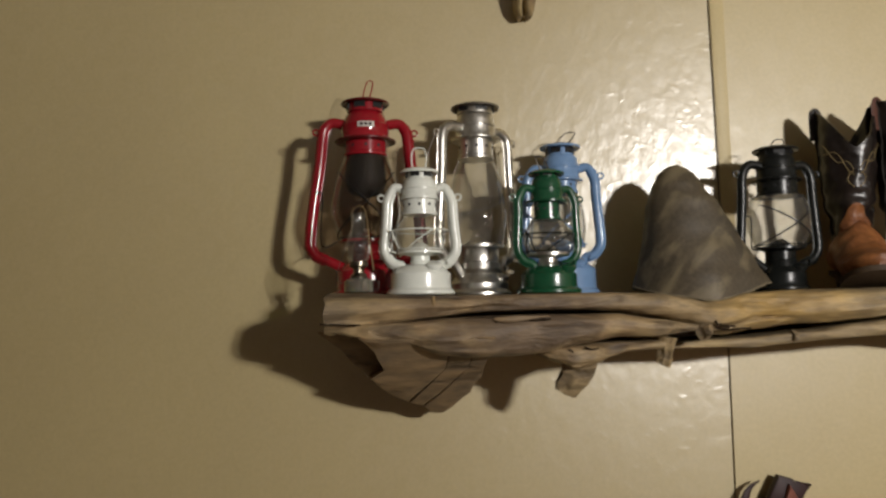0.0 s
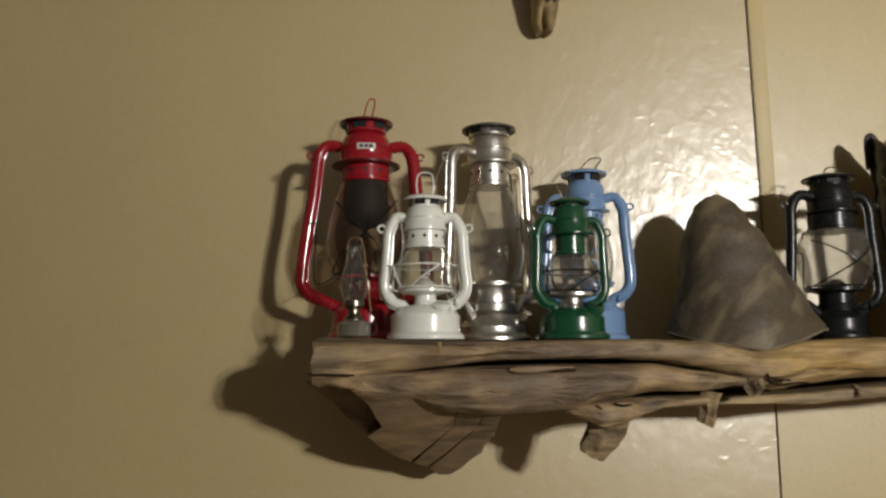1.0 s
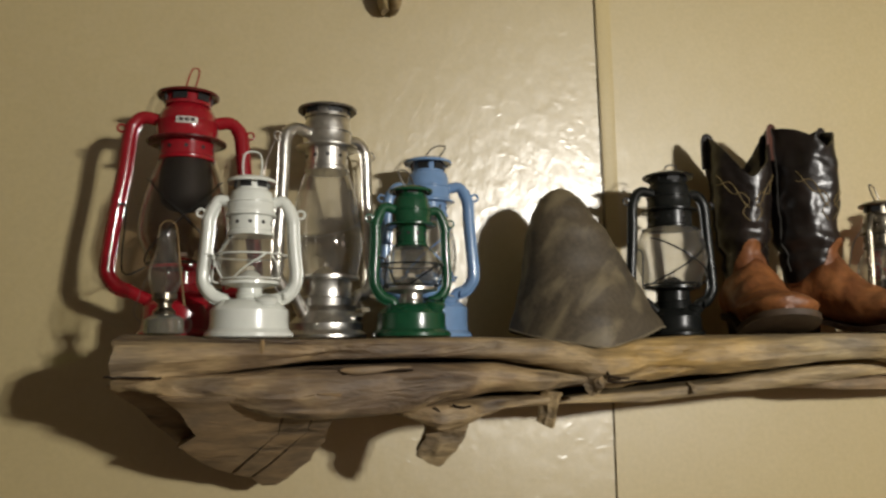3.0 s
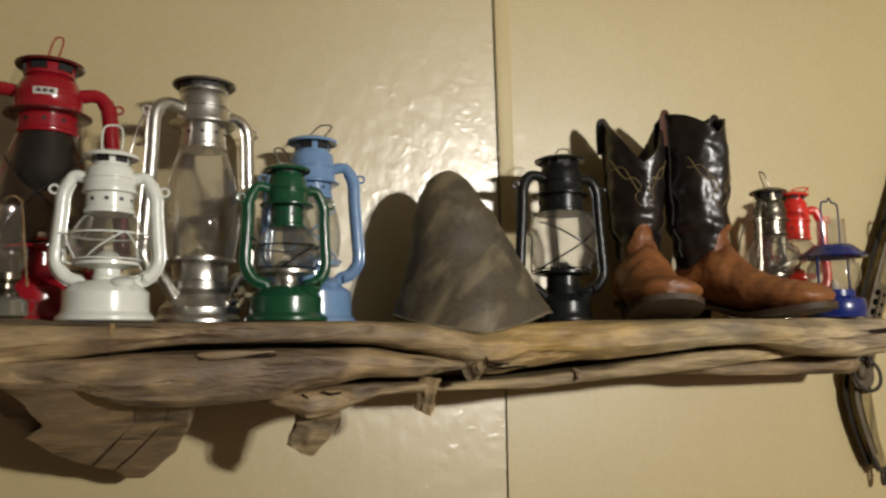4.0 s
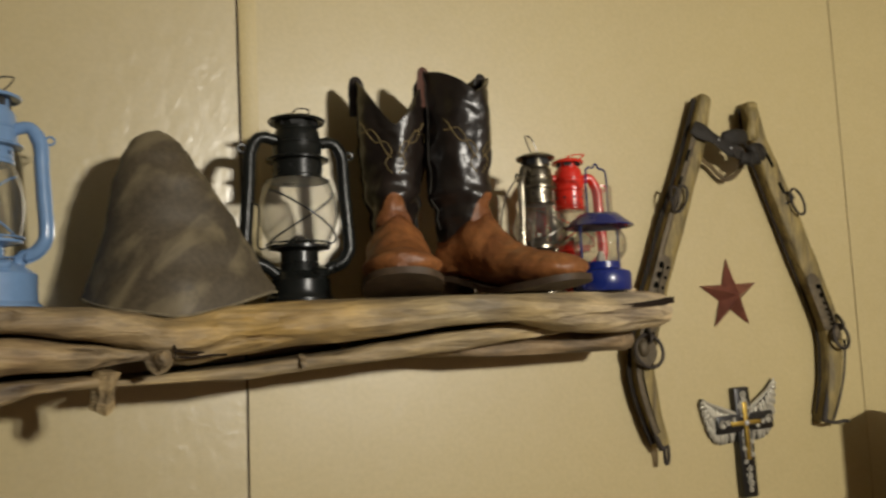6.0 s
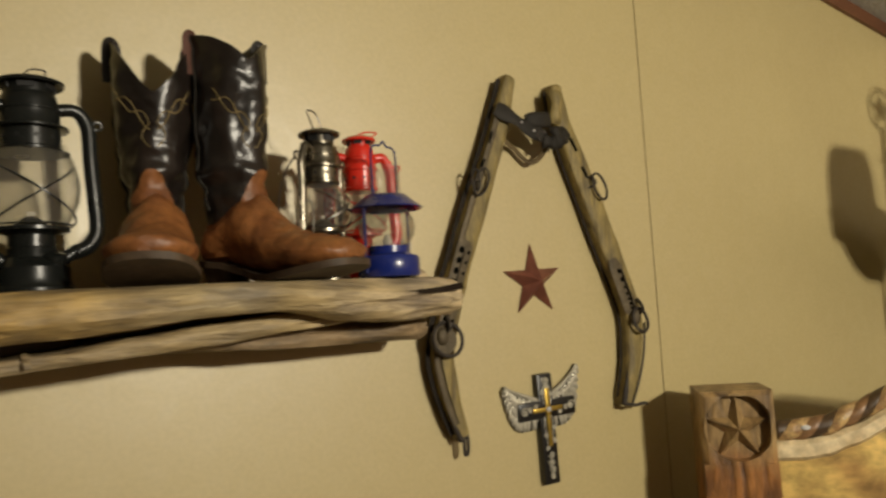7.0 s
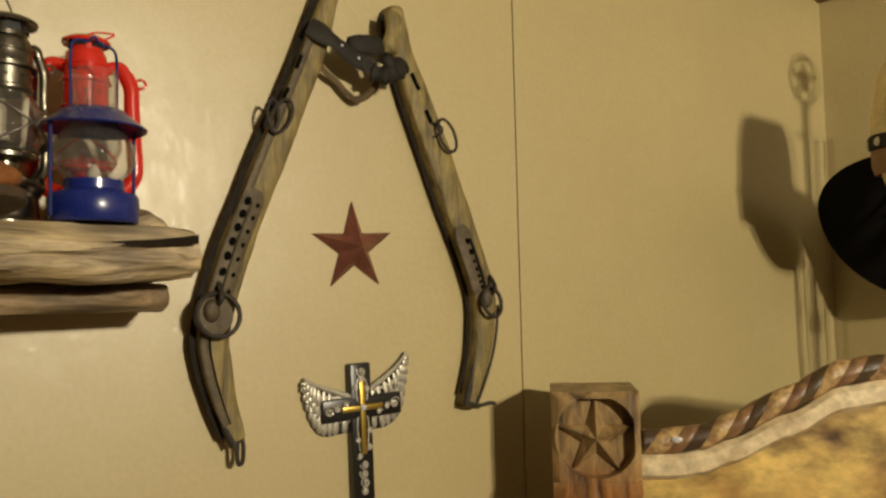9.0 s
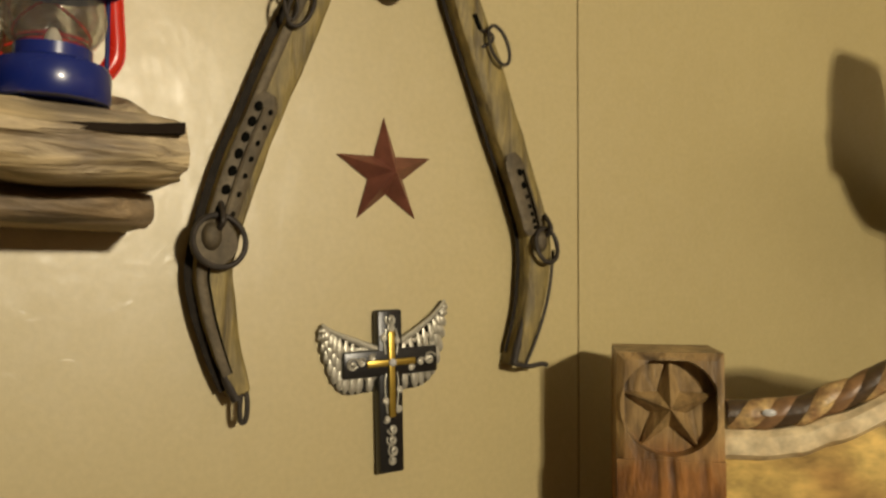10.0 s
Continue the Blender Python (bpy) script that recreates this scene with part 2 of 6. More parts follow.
def tone_patch(m, at, size, colour, amount):
    """A soft-edged patch of another tone round one place of a wood."""
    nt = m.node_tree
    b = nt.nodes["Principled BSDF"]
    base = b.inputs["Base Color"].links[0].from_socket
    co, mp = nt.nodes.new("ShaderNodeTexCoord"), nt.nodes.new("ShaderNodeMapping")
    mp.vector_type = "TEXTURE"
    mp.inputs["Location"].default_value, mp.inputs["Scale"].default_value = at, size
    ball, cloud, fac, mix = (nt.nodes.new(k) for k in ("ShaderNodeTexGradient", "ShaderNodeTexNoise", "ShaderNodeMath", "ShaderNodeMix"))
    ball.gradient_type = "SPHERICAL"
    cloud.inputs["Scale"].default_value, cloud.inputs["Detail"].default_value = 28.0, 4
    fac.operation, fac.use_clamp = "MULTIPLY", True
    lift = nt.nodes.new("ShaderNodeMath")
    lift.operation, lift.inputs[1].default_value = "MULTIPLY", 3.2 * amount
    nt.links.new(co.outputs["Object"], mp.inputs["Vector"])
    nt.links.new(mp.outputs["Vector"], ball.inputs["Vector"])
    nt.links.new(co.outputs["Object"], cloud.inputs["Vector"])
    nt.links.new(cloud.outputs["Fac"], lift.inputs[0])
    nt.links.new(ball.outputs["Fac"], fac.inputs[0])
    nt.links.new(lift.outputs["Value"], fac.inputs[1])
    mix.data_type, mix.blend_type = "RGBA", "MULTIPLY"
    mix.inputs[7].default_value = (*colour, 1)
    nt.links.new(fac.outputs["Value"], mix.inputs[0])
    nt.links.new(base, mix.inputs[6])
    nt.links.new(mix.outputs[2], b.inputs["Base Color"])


tone_patch(DRIFT, (0.60, 1.31, 1.575), (0.20, 0.12, 0.06), (1.12, 0.98, 0.62), 0.8)
# darker left and lower front: browner wood plus the log's shading in the colour
tone_patch(DRIFT, (0.13, 1.23, 1.555), (0.42, 0.25, 0.12), (0.54, 0.49, 0.50), 0.9)
tone_patch(DRIFT, (0.86, 1.30, 1.575), (0.10, 0.10, 0.06), (0.95, 1.0, 1.12), 0.8)
tone_patch(DRIFT, (1.24, 1.34, 1.58), (0.30, 0.20, 0.12), (1.40, 1.46, 1.72), 0.9)
DRIFT_CUT = wood_material("sawn_driftwood", (0.31, 0.215, 0.110), (0.205, 0.150, 0.088), (0.066, 0.046, 0.028), 0.68, (0.35, 1, 0.7), 75, 16, 0.6, 0.005, 0.25, soft=0.7)
RED = material("red_enamel", (0.27, 0.008, 0.014), 0.18, vary=0.12, scale=14, fine=90, bump=0.03, coat=0.3)
RED_DARK = material("dark_red_enamel", (0.10, 0.008, 0.008), 0.25, vary=0.2, bump=0.03, coat=0.3)
WHITE = material("white_enamel", (0.73, 0.75, 0.68), 0.22, vary=0.05, scale=12, bump=0.02, coat=0.3)
GREEN = material("green_enamel", (0.012, 0.072, 0.030), 0.22, vary=0.2, scale=14, bump=0.05, coat=0.15)
BLUE = material("light_blue_enamel", (0.18, 0.295, 0.50), 0.18, vary=0.1, scale=14, bump=0.03, coat=0.25)
BLACK = material("black_enamel", (0.010, 0.011, 0.010), 0.28, vary=0.2, scale=14, bump=0.05, spec=0.3)
SILVER = material("galvanised_steel", (0.74, 0.72, 0.665), 0.30, metal=1.0, vary=0.25, scale=22, fine=120, bump=0.1)
BRASS = material("dark_pewter_metal", (0.25, 0.225, 0.175), 0.28, metal=1.0, vary=0.3, scale=22, fine=120, bump=0.08)
WIRE = material("steel_wire", (0.22, 0.20, 0.17), 0.4, metal=0.9, vary=0.15)
SOOT = material("sooty_black", (0.012, 0.012, 0.012), 0.6, vary=0.3, bump=0.05)
ORANGE_RED = material("scarlet_enamel", (0.62, 0.025, 0.012), 0.25, vary=0.08, bump=0.02, coat=0.4)
ROYAL = material("royal_blue_enamel", (0.009, 0.020, 0.155), 0.26, vary=0.1, bump=0.02, coat=0.3)
BLUE_WIRE = material("blue_painted_wire", (0.010, 0.018, 0.11), 0.6, vary=0.2, spec=0.25)
GLASS = glass_material("clear_glass", (0.955, 0.95, 0.935), gloss=0.02, dusty=0.022, face=0.06)
THIN_GLASS = glass_material("thin_clear_glass", (0.955, 0.955, 0.94), dusty=0.010, face=0.06, edge=0.4)
OLIVE_GLASS = glass_material("olive_tinted_glass", (0.62, 0.66, 0.44), dusty=0.10, face=0.12)
SMOKED = glass_material("smoked_glass", (0.80, 0.76, 0.73), dusty=0.003, face=0.045)
WICK = material("cotton_wick", (0.6, 0.55, 0.45), 0.9, vary=0.1)
LABEL = material("label_paper", (0.6, 0.58, 0.52), 0.5, vary=0.05, bump=0)
LABEL_INK = material("label_ink", (0.05, 0.03, 0.03), 0.6, vary=0.1, bump=0)
SUEDE = hide_material("olive_brown_hide")
HIDE_EDGE = material("pale_cut_hide_edge", (0.20, 0.165, 0.10), 0.7, vary=0.4, scale=40, fine=120, bump=0.3)
BOOT_BLACK = material("black_boot_leather", (0.011, 0.0085, 0.007), 0.30, vary=0.35, scale=14, fine=30, bump=0.35, bump_size=0.008, second=(0.018, 0.012, 0.009))
BOOT_BROWN = material("tan_boot_leather", (0.268, 0.106, 0.031), 0.44, vary=0.34, scale=20, fine=90, bump=0.4, second=(0.125, 0.043, 0.014), spec=0.4)
BOOT_SOLE = material("boot_sole", (0.068, 0.045, 0.026), 0.6, vary=0.4, scale=26, bump=0.3, second=(0.035, 0.021, 0.012), spec=0.3)
STITCH = material("yellow_stitching", (0.26, 0.19, 0.075), 0.6, vary=0.2)
PIPING = material("brown_piping", (0.085, 0.030, 0.016), 0.6, vary=0.25, spec=0.3)
HAME = wood_material("old_hame_wood", (0.260, 0.195, 0.064), (0.172, 0.130, 0.046), (0.070, 0.051, 0.026), 0.6, (1, 1, 0.14), 130, 48, 0.6, 0.004, 0.26, soft=0.8)
IRON = material("rusty_iron", (0.040, 0.031, 0.023), 0.6, metal=0.3, vary=0.35, scale=30, fine=140, bump=0.3)
EDGE_IRON = material("blackened_edge_iron", (0.022, 0.017, 0.012), 0.8, vary=0.4, scale=30, fine=140, bump=0.3, spec=0.2)
PLATE = material("brown_iron_plate", (0.120, 0.092, 0.052), 0.6, metal=0.3, vary=0.35, scale=30, fine=140, bump=0.3)
HOLE = material("unlit_hole", (0.004, 0.004, 0.003), 0.95, vary=0.1, bump=0, spec=0.05)
STRAP = material("dry_black_leather", (0.022, 0.018, 0.013), 0.68, vary=0.35, scale=18, bump=0.35, spec=0.3)
STRAP_SHADOW = material("brown_strap_shadow", (0.125, 0.086, 0.036), 0.7, vary=0.35, scale=18, bump=0.35, spec=0.3)
STAR = material("rust_red_metal", (0.235, 0.085, 0.055), 0.38, metal=0.25, vary=0.3, scale=18, bump=0.1)
CROSS_BLACK = material("black_resin", (0.012, 0.011, 0.010), 0.3, vary=0.2, bump=0.05)
PEWTER = material("pewter_paint", (0.56, 0.53, 0.43), 0.36, metal=0.5, vary=0.25, scale=60, fine=200, bump=0.15)
GOLD = material("gold_paint", (0.52, 0.36, 0.07), 0.33, metal=0.8, vary=0.15, scale=40, bump=0.05)
GEM = material("clear_gem", (0.8, 0.8, 0.78), 0.08, metal=0.4, vary=0.05, bump=0)
BED_CARVE = wood_material("carved_pine_face", (0.36, 0.235, 0.095), (0.235, 0.146, 0.058), (0.06, 0.035, 0.015), 0.45, (1, 1, 0.25), 75, 16, 0.5, 0.004, 0.30)
tone_patch(BED_CARVE, (0.0, 0.0, 1.155), (0.25, 0.20, 0.110), (0.95, 0.62, 0.38), 1.25)
BED_PANEL = wood_material("amber_burl_panel", (0.62, 0.43, 0.130), (0.28, 0.138, 0.042), (0.10, 0.048, 0.018), 0.36, (0.6, 0.6, 1), 30, 9, 0.2, 0.003, 0.30)
BED_BAND = material("bleached_edge_band", (0.72, 0.59, 0.36), 0.45, vary=0.4, scale=18, fine=70, bump=0.3, second=(0.46, 0.33, 0.165))
ROPE_CREAM = material("cream_rope_strand", (0.54, 0.37, 0.155), 0.40, vary=0.6, scale=52, fine=150, bump=0.4, second=(0.24, 0.125, 0.055))
ROPE_TAN = material("reddish_rope_strand", (0.30, 0.165, 0.070), 0.42, vary=0.6, scale=60, fine=120, bump=0.25, second=(0.12, 0.062, 0.030))
ROPE_BROWN = material("brown_rope_strand", (0.085, 0.052, 0.022), 0.45, vary=0.4, scale=26, fine=120, bump=0.25, second=(0.05, 0.028, 0.014))
FELT_BLACK = material("black_felt", (0.006, 0.006, 0.007), 0.9, vary=0.2, fine=200, bump=0.1, spec=0.2)
STRAW = material("cream_straw", (0.88, 0.72, 0.34), 0.4, vary=0.2, scale=20, fine=160, bump=0.3, coat=0.4)
STRAW_BROWN = material("brown_hat_panel", (0.27, 0.14, 0.05), 0.5, vary=0.25, scale=20, fine=160, bump=0.3)
BONE = material("old_bone", (0.46, 0.36, 0.17), 0.55, vary=0.4, scale=22, bump=0.3, second=(0.15, 0.095, 0.045))
DARK_RED = material("oxblood_metal", (0.030, 0.009, 0.008), 0.5, vary=0.3, scale=25, spec=0.3)


# ---- mesh helpers ----
def finish(name, bm, mat, angle=38):
    bmesh.ops.recalc_face_normals(bm, faces=bm.faces)
    for f in bm.faces:
        f.smooth = True
    for e in bm.edges:
        if len(e.link_faces) == 2 and e.calc_face_angle(0) > radians(angle):
            e.smooth = False
    me = bpy.data.meshes.new(name)
    bm.to_mesh(me)
    bm.free()
    me.materials.append(mat)
    return me


def part(name, bm, mat, parent, label="", angle=38):
    ob = new(name, finish(name, bm, mat, angle))
    ob.parent = parent
    if label:
        ob["label"] = label
    return ob


def thing(name, label, category, at=(0, 0, 0), turn=0, group="", tilt=(0, 0)):
    ob = new(name)
    ob.empty_display_size = 0.02
    ob.matrix_basis = pose(*at, tilt[0], tilt[1], turn)
    return tagged(ob, label, category, group)


def add_box(bm, x0, x1, y0, y1, z0, z1, bevel=0.0, m=None):
    r = bmesh.ops.create_cube(bm, size=1)
    vs = r["verts"]
    for v in vs:
        v.co = Vector(((x0 + x1) / 2 + v.co.x * (x1 - x0), (y0 + y1) / 2 + v.co.y * (y1 - y0), (z0 + z1) / 2 + v.co.z * (z1 - z0)))
    if m is not None:
        bmesh.ops.transform(bm, matrix=m, verts=vs)
    if bevel:
        es = list({e for v in vs for e in v.link_edges})
        bmesh.ops.bevel(bm, geom=es, offset=bevel, segments=2, affect="EDGES", profile=0.5)
    return bm


def box(*a, **k):
    return add_box(bmesh.new(), *a, **k)


def lathe(profile, seg=36, bm=None, m=None):
    """A solid of revolution from (radius, height) pairs; ends on the axis are closed."""
    bm = bm or bmesh.new()
    rings = []
    for r, z in profile:
        if r < 1e-6:
            rings.append([bm.verts.new((0, 0, z))])
        else:
            rings.append([bm.verts.new((r * math.cos(2 * math.pi * i / seg), r * math.sin(2 * math.pi * i / seg), z)) for i in range(seg)])
    made = [v for ring in rings for v in ring]
    for a, b in zip(rings, rings[1:]):
        for i in range(seg):
            j = (i + 1) % seg
            if len(a) == 1 and len(b) > 1:
                bm.faces.new((a[0], b[i], b[j]))
            elif len(b) == 1 and len(a) > 1:
                bm.faces.new((a[i], a[j], b[0]))
            elif len(a) > 1:
                bm.faces.new((a[i], a[j], b[j], b[i]))
    if m is not None:
        bmesh.ops.transform(bm, matrix=m, verts=made)
    return bm


def shell(profile, thick=0.0015, seg=40):
    """A thin open vessel of revolution with a wall of its own."""
    outer = [(p.x, p.z) if isinstance(p, Vector) else p for p in profile]
    profile = outer
    inner = [(max(r - thick, 0.001), z) for r, z in reversed(profile)]
    bm = lathe(outer + inner + [outer[0]], seg)
    bmesh.ops.remove_doubles(bm, verts=bm.verts, dist=1e-6)
    return bm


def smooth_path(points, per=8, closed=False):
    ps = [Vector(p) for p in points]
    n = len(ps)
    out = []
    for i in range(n if closed else n - 1):
        if closed:
            p0, p1, p2, p3 = ps[i - 1], ps[i], ps[(i + 1) % n], ps[(i + 2) % n]
        else:
            p0, p1, p2, p3 = ps[max(i - 1, 0)], ps[i], ps[i + 1], ps[min(i + 2, n - 1)]
        for k in range(per):
            t = k / per
            out.append(0.5 * (2 * p1 + (p2 - p0) * t + (2 * p0 - 5 * p1 + 4 * p2 - p3) * t * t + (3 * p1 - p0 - 3 * p2 + p3) * t ** 3))
    if not closed:
        out.append(ps[-1])
    return out


def sweep(points, radius, seg=8, closed=False, bm=None, flat=1.0, up=None):
    """A rod along points; radius is a number or one for each point; flat squeezes it across up."""
    bm = bm or bmesh.new()
    ps = [Vector(p) for p in points]
    n = len(ps)
    rad = radius if isinstance(radius, (list, tuple)) else [radius] * n
    rings, side = [], None
    for i, p in enumerate(ps):
        t = (ps[(i + 1) % n] - ps[i - 1]) if closed else (ps[min(i + 1, n - 1)] - ps[max(i - 1, 0)])
        t.normalize()
        if up is not None:
            side = t.cross(Vector(up)).normalized()
        elif side is None:
            side = t.orthogonal().normalized()
        else:
            side = (side - t * side.dot(t)).normalized()
        other = t.cross(side)
        rings.append([bm.verts.new(p + rad[i] * (math.cos(2 * math.pi * k / seg) * side + flat * math.sin(2 * math.pi * k / seg) * other)) for k in range(seg)])
    for i in range(n if closed else n - 1):
        a, b = rings[i], rings[(i + 1) % n]
        for k in range(seg):
            j = (k + 1) % seg
            bm.faces.new((a[k], a[j], b[j], b[k]))
    if not closed:
        bm.faces.new(list(reversed(rings[0])))
        bm.faces.new(rings[-1])
    return bm


def ring_path(center, r, axis="y", n=28, squash=1.0):
    c = Vector(center)
    out = []
    for i in range(n):
        a = 2 * math.pi * i / n
        u, v = r * math.cos(a), r * squash * math.sin(a)
        out.append(c + {"x": Vector((0, u, v)), "y": Vector((u, 0, v)), "z": Vector((u, v, 0))}[axis])
    return out


def loft(sections, bm=None):
    """Skin closed rings of equal length, with capped ends."""
    bm = bm or bmesh.new()
    rings = [[bm.verts.new(p) for p in s] for s in sections]
    n = len(rings[0])
    for a, b in zip(rings, rings[1:]):
        for k in range(n):
            j = (k + 1) % n
            bm.faces.new((a[k], a[j], b[j], b[k]))
    for ring, flip in ((rings[0], True), (rings[-1], False)):
        c = bm.verts.new(sum((v.co for v in ring), Vector()) / n)
        for k in range(n):
            j = (k + 1) % n
            bm.faces.new((ring[j], ring[k], c) if flip else (ring[k], ring[j], c))
    return bm


def prism(outline, y0, y1, bevel=0.0, bm=None):
    """An outline in x, z pushed through from y0 (front) to y1 (back)."""
    bm = bm or bmesh.new()
    f = [bm.verts.new((x, y0, z)) for x, z in outline]
    b = [bm.verts.new((x, y1, z)) for x, z in outline]
    n = len(f)
    face = bm.faces.new(f)
    bm.faces.new(list(reversed(b)))
    for i in range(n):
        j = (i + 1) % n
        bm.faces.new((f[j], f[i], b[i], b[j]))
    if bevel:
        bmesh.ops.bevel(bm, geom=list(face.edges), offset=bevel, segments=2, affect="EDGES", profile=0.5)
    return bm


def curve_at(rows, x):
    """Smooth interpolation in rows of (x, values...)."""
    if x <= rows[0][0]:
        return rows[0][1:]
    for a, b in zip(rows, rows[1:]):
        if x <= b[0]:
            t = (x - a[0]) / (b[0] - a[0])
            t = t * t * (3 - 2 * t) * 0.6 + t * 0.4
            return tuple(p + (q - p) * t for p, q in zip(a[1:], b[1:]))
    return rows[-1][1:]


# ---- the room ----
W = 1.55            # face of the north wall
EAST = 2.985        # face of the east wall
CEIL_Z = 2.325       # ceiling at the east wall; it rises to a ridge
RISE, RIDGE = 0.2, 0.2
SEAM_A, SEAM_B = 0.6, 1.9
WEST, SOUTH = -3.6, -6.5
RIDGE_Z = CEIL_Z + RISE * (EAST - RIDGE)


def structure(name, bm, mat, label, category="wall"):
    return tagged(new(name, finish(name, bm, mat)), label, category, kind="structure")


north = structure("wall_north", box(WEST, EAST + 0.1, W + 0.006, W + 0.11, 0, RIDGE_Z + 0.1), SEAM, "tan painted wallboard wall with narrow panel seams")


def lean_a(z):
    """How far the first seam is out of plumb at a height."""
    return -0.0135 * max(0.0, z - 1.5)


for x0, x1 in ((WEST, SEAM_A - 1.905), (SEAM_A - 1.9, SEAM_A - 0.0022), (SEAM_A + 0.0018, SEAM_B - 0.0014), (SEAM_B + 0.0014, EAST)):
    zs = (0, 1.5, RIDGE_Z + 0.05)
    right = [(x1 + (lean_a(z) if abs(x1 - SEAM_A) < 0.01 else 0), z) for z in zs]
    left = [(x0 + (lean_a(z) if abs(x0 - SEAM_A) < 0.01 else 0), z) for z in zs]
    part("panel", prism(left + right[::-1], W, W + 0.007), WALL_GLOSSY if x1 < 1 else WALL, north)
part("seam_strip", prism([(SEAM_A + o + lean_a(z), z) for o, z in ((0.003, 1.5), (0.003, 2.77), (0.034, 2.77), (0.027, 1.5))], W - 0.0016, W + 0.002, bevel=0.0006), STRIP, north, "narrow smooth tape strip")
structure("wall_east_1", box(EAST, EAST + 0.1, 0.45, W, 0, CEIL_Z + 0.05), WALL, "plain tan painted wallboard wall in a corner")
# unseen rest of the east wall, made dark to weaken bounce near the corner
structure("wall_east_2", box(EAST, EAST + 0.1, SOUTH, 0.45, 0, CEIL_Z + 0.05), UNSEEN_DARK, "plain unseen wall, dark to cut bounced light")
structure("wall_west", box(WEST - 0.1, WEST, SOUTH, W + 0.11, 0, CEIL_Z + 0.05), UNSEEN_DARK, "plain unseen wall, dark to cut bounced light")
structure("wall_south", box(WEST - 0.1, EAST + 0.1, SOUTH - 0.1, SOUTH, 0, RIDGE_Z + 0.1), UNSEEN_DARK, "plain unseen wall, dark to cut bounced light")
WEST_Z = RIDGE_Z - RISE * (RIDGE - WEST)
structure("ceiling", prism([(EAST + 0.1, CEIL_Z - RISE * 0.1), (RIDGE, RIDGE_Z), (WEST - 0.1, WEST_Z - RISE * 0.1), (WEST - 0.1, WEST_Z + 0.15), (RIDGE, RIDGE_Z + 0.15), (EAST + 0.1, CEIL_Z + 0.15)], SOUTH - 0.1, W + 0.11), CEIL, "off-white stippled ceiling that slopes to a ridge", "ceiling")
structure("floor", box(WEST - 0.1, EAST + 0.1, SOUTH - 0.1, W + 0.11, -0.1, 0), CARPET, "brown carpeted floor", "floor")
for k, (x0, z0, x1, z1) in enumerate(((EAST - 0.012, CEIL_Z + RISE * 0.012, RIDGE + 0.002, RIDGE_Z), (RIDGE - 0.002, RIDGE_Z, WEST, WEST_Z))):
    structure("trim_north_%d" % (k + 1), prism([(x0, z0 - 0.040), (x0, z0 - 0.001), (x1, z1 - 0.001), (x1, z1 - 0.040)], W - 0.012, W - 0.0005), TRIM, "reddish brown wooden trim under the sloping ceiling", "trim")
structure("trim_east", box(EAST - 0.012, EAST - 0.0005, SOUTH, W - 0.0005, CEIL_Z - 0.04, CEIL_Z - 0.0005, bevel=0.003), TRIM, "reddish brown wooden trim under the ceiling", "trim")

# ---- the driftwood shelf ----
TOP = 1.607         # level on which the things stand


def limb(rows, step=0.004, back=1.546, rough=0.0034, seed=0.0, ends=0.004):
    """A weathered limb along x. Rows: x, top, bottom, front. The front is rounded, the back stands to the wall."""
    x0, x1 = rows[0][0], rows[-1][0]
    n = int((x1 - x0) / step)
    secs = []
    for i in range(n + 1):
        x = x0 + (x1 - x0) * i / n
        top, bot, front = curve_at(rows, x)
        end = min(i, n - i)
        shrink = 1 - 0.07 * max(0, 1 - end / 2) ** 2
        h, zc = (top - bot) / 2 * shrink, (top + bot) / 2
        r = min(h * 1.25, 0.05)
        ring = []
        for k in range(17):
            a = math.pi / 2 + math.pi * k / 16
            c, s = math.cos(a), math.sin(a)
            ring.append(Vector((x, front + r + r * math.copysign(abs(c) ** 1.0, c), zc + h * math.copysign(abs(s) ** (0.8 if s > 0 else 1.05), s))))
        for f in (0.25, 0.6, 1.0):
            ring.append(Vector((x, front + r + (back - front - r) * f, zc - h)))
        for f in (1.0, 0.6, 0.25):
            ring.append(Vector((x, front + r + (back - front - r) * f, zc + h)))
        for k, p in enumerate(ring):
            q = Vector((p.x * 5 + seed, p.y * 26, p.z * 34))
            d = noise.noise(q) + 0.5 * noise.noise(q * 2.3) + 0.6 * noise.noise(Vector((p.x * 9, p.y * 90, p.z * 130 + seed)))
            if k < 17:
                groove = max(0.0, abs(noise.noise(Vector((p.x * 3.2 + seed, p.y * 8, p.z * 42 + 0.9 * noise.noise(Vector((p.x * 6, seed, 0))))))) - 0.22)
                p.y += d * rough * 1.6 + groove * min(0.022, h * 0.5)
                if p.z < zc + 0.7 * h:
                    p.z += d * rough * 0.9
            if end == 0:
                p.x += ends * noise.noise(Vector((p.y * 60, p.z * 60, seed)))
        secs.append(ring)
    return loft(secs)


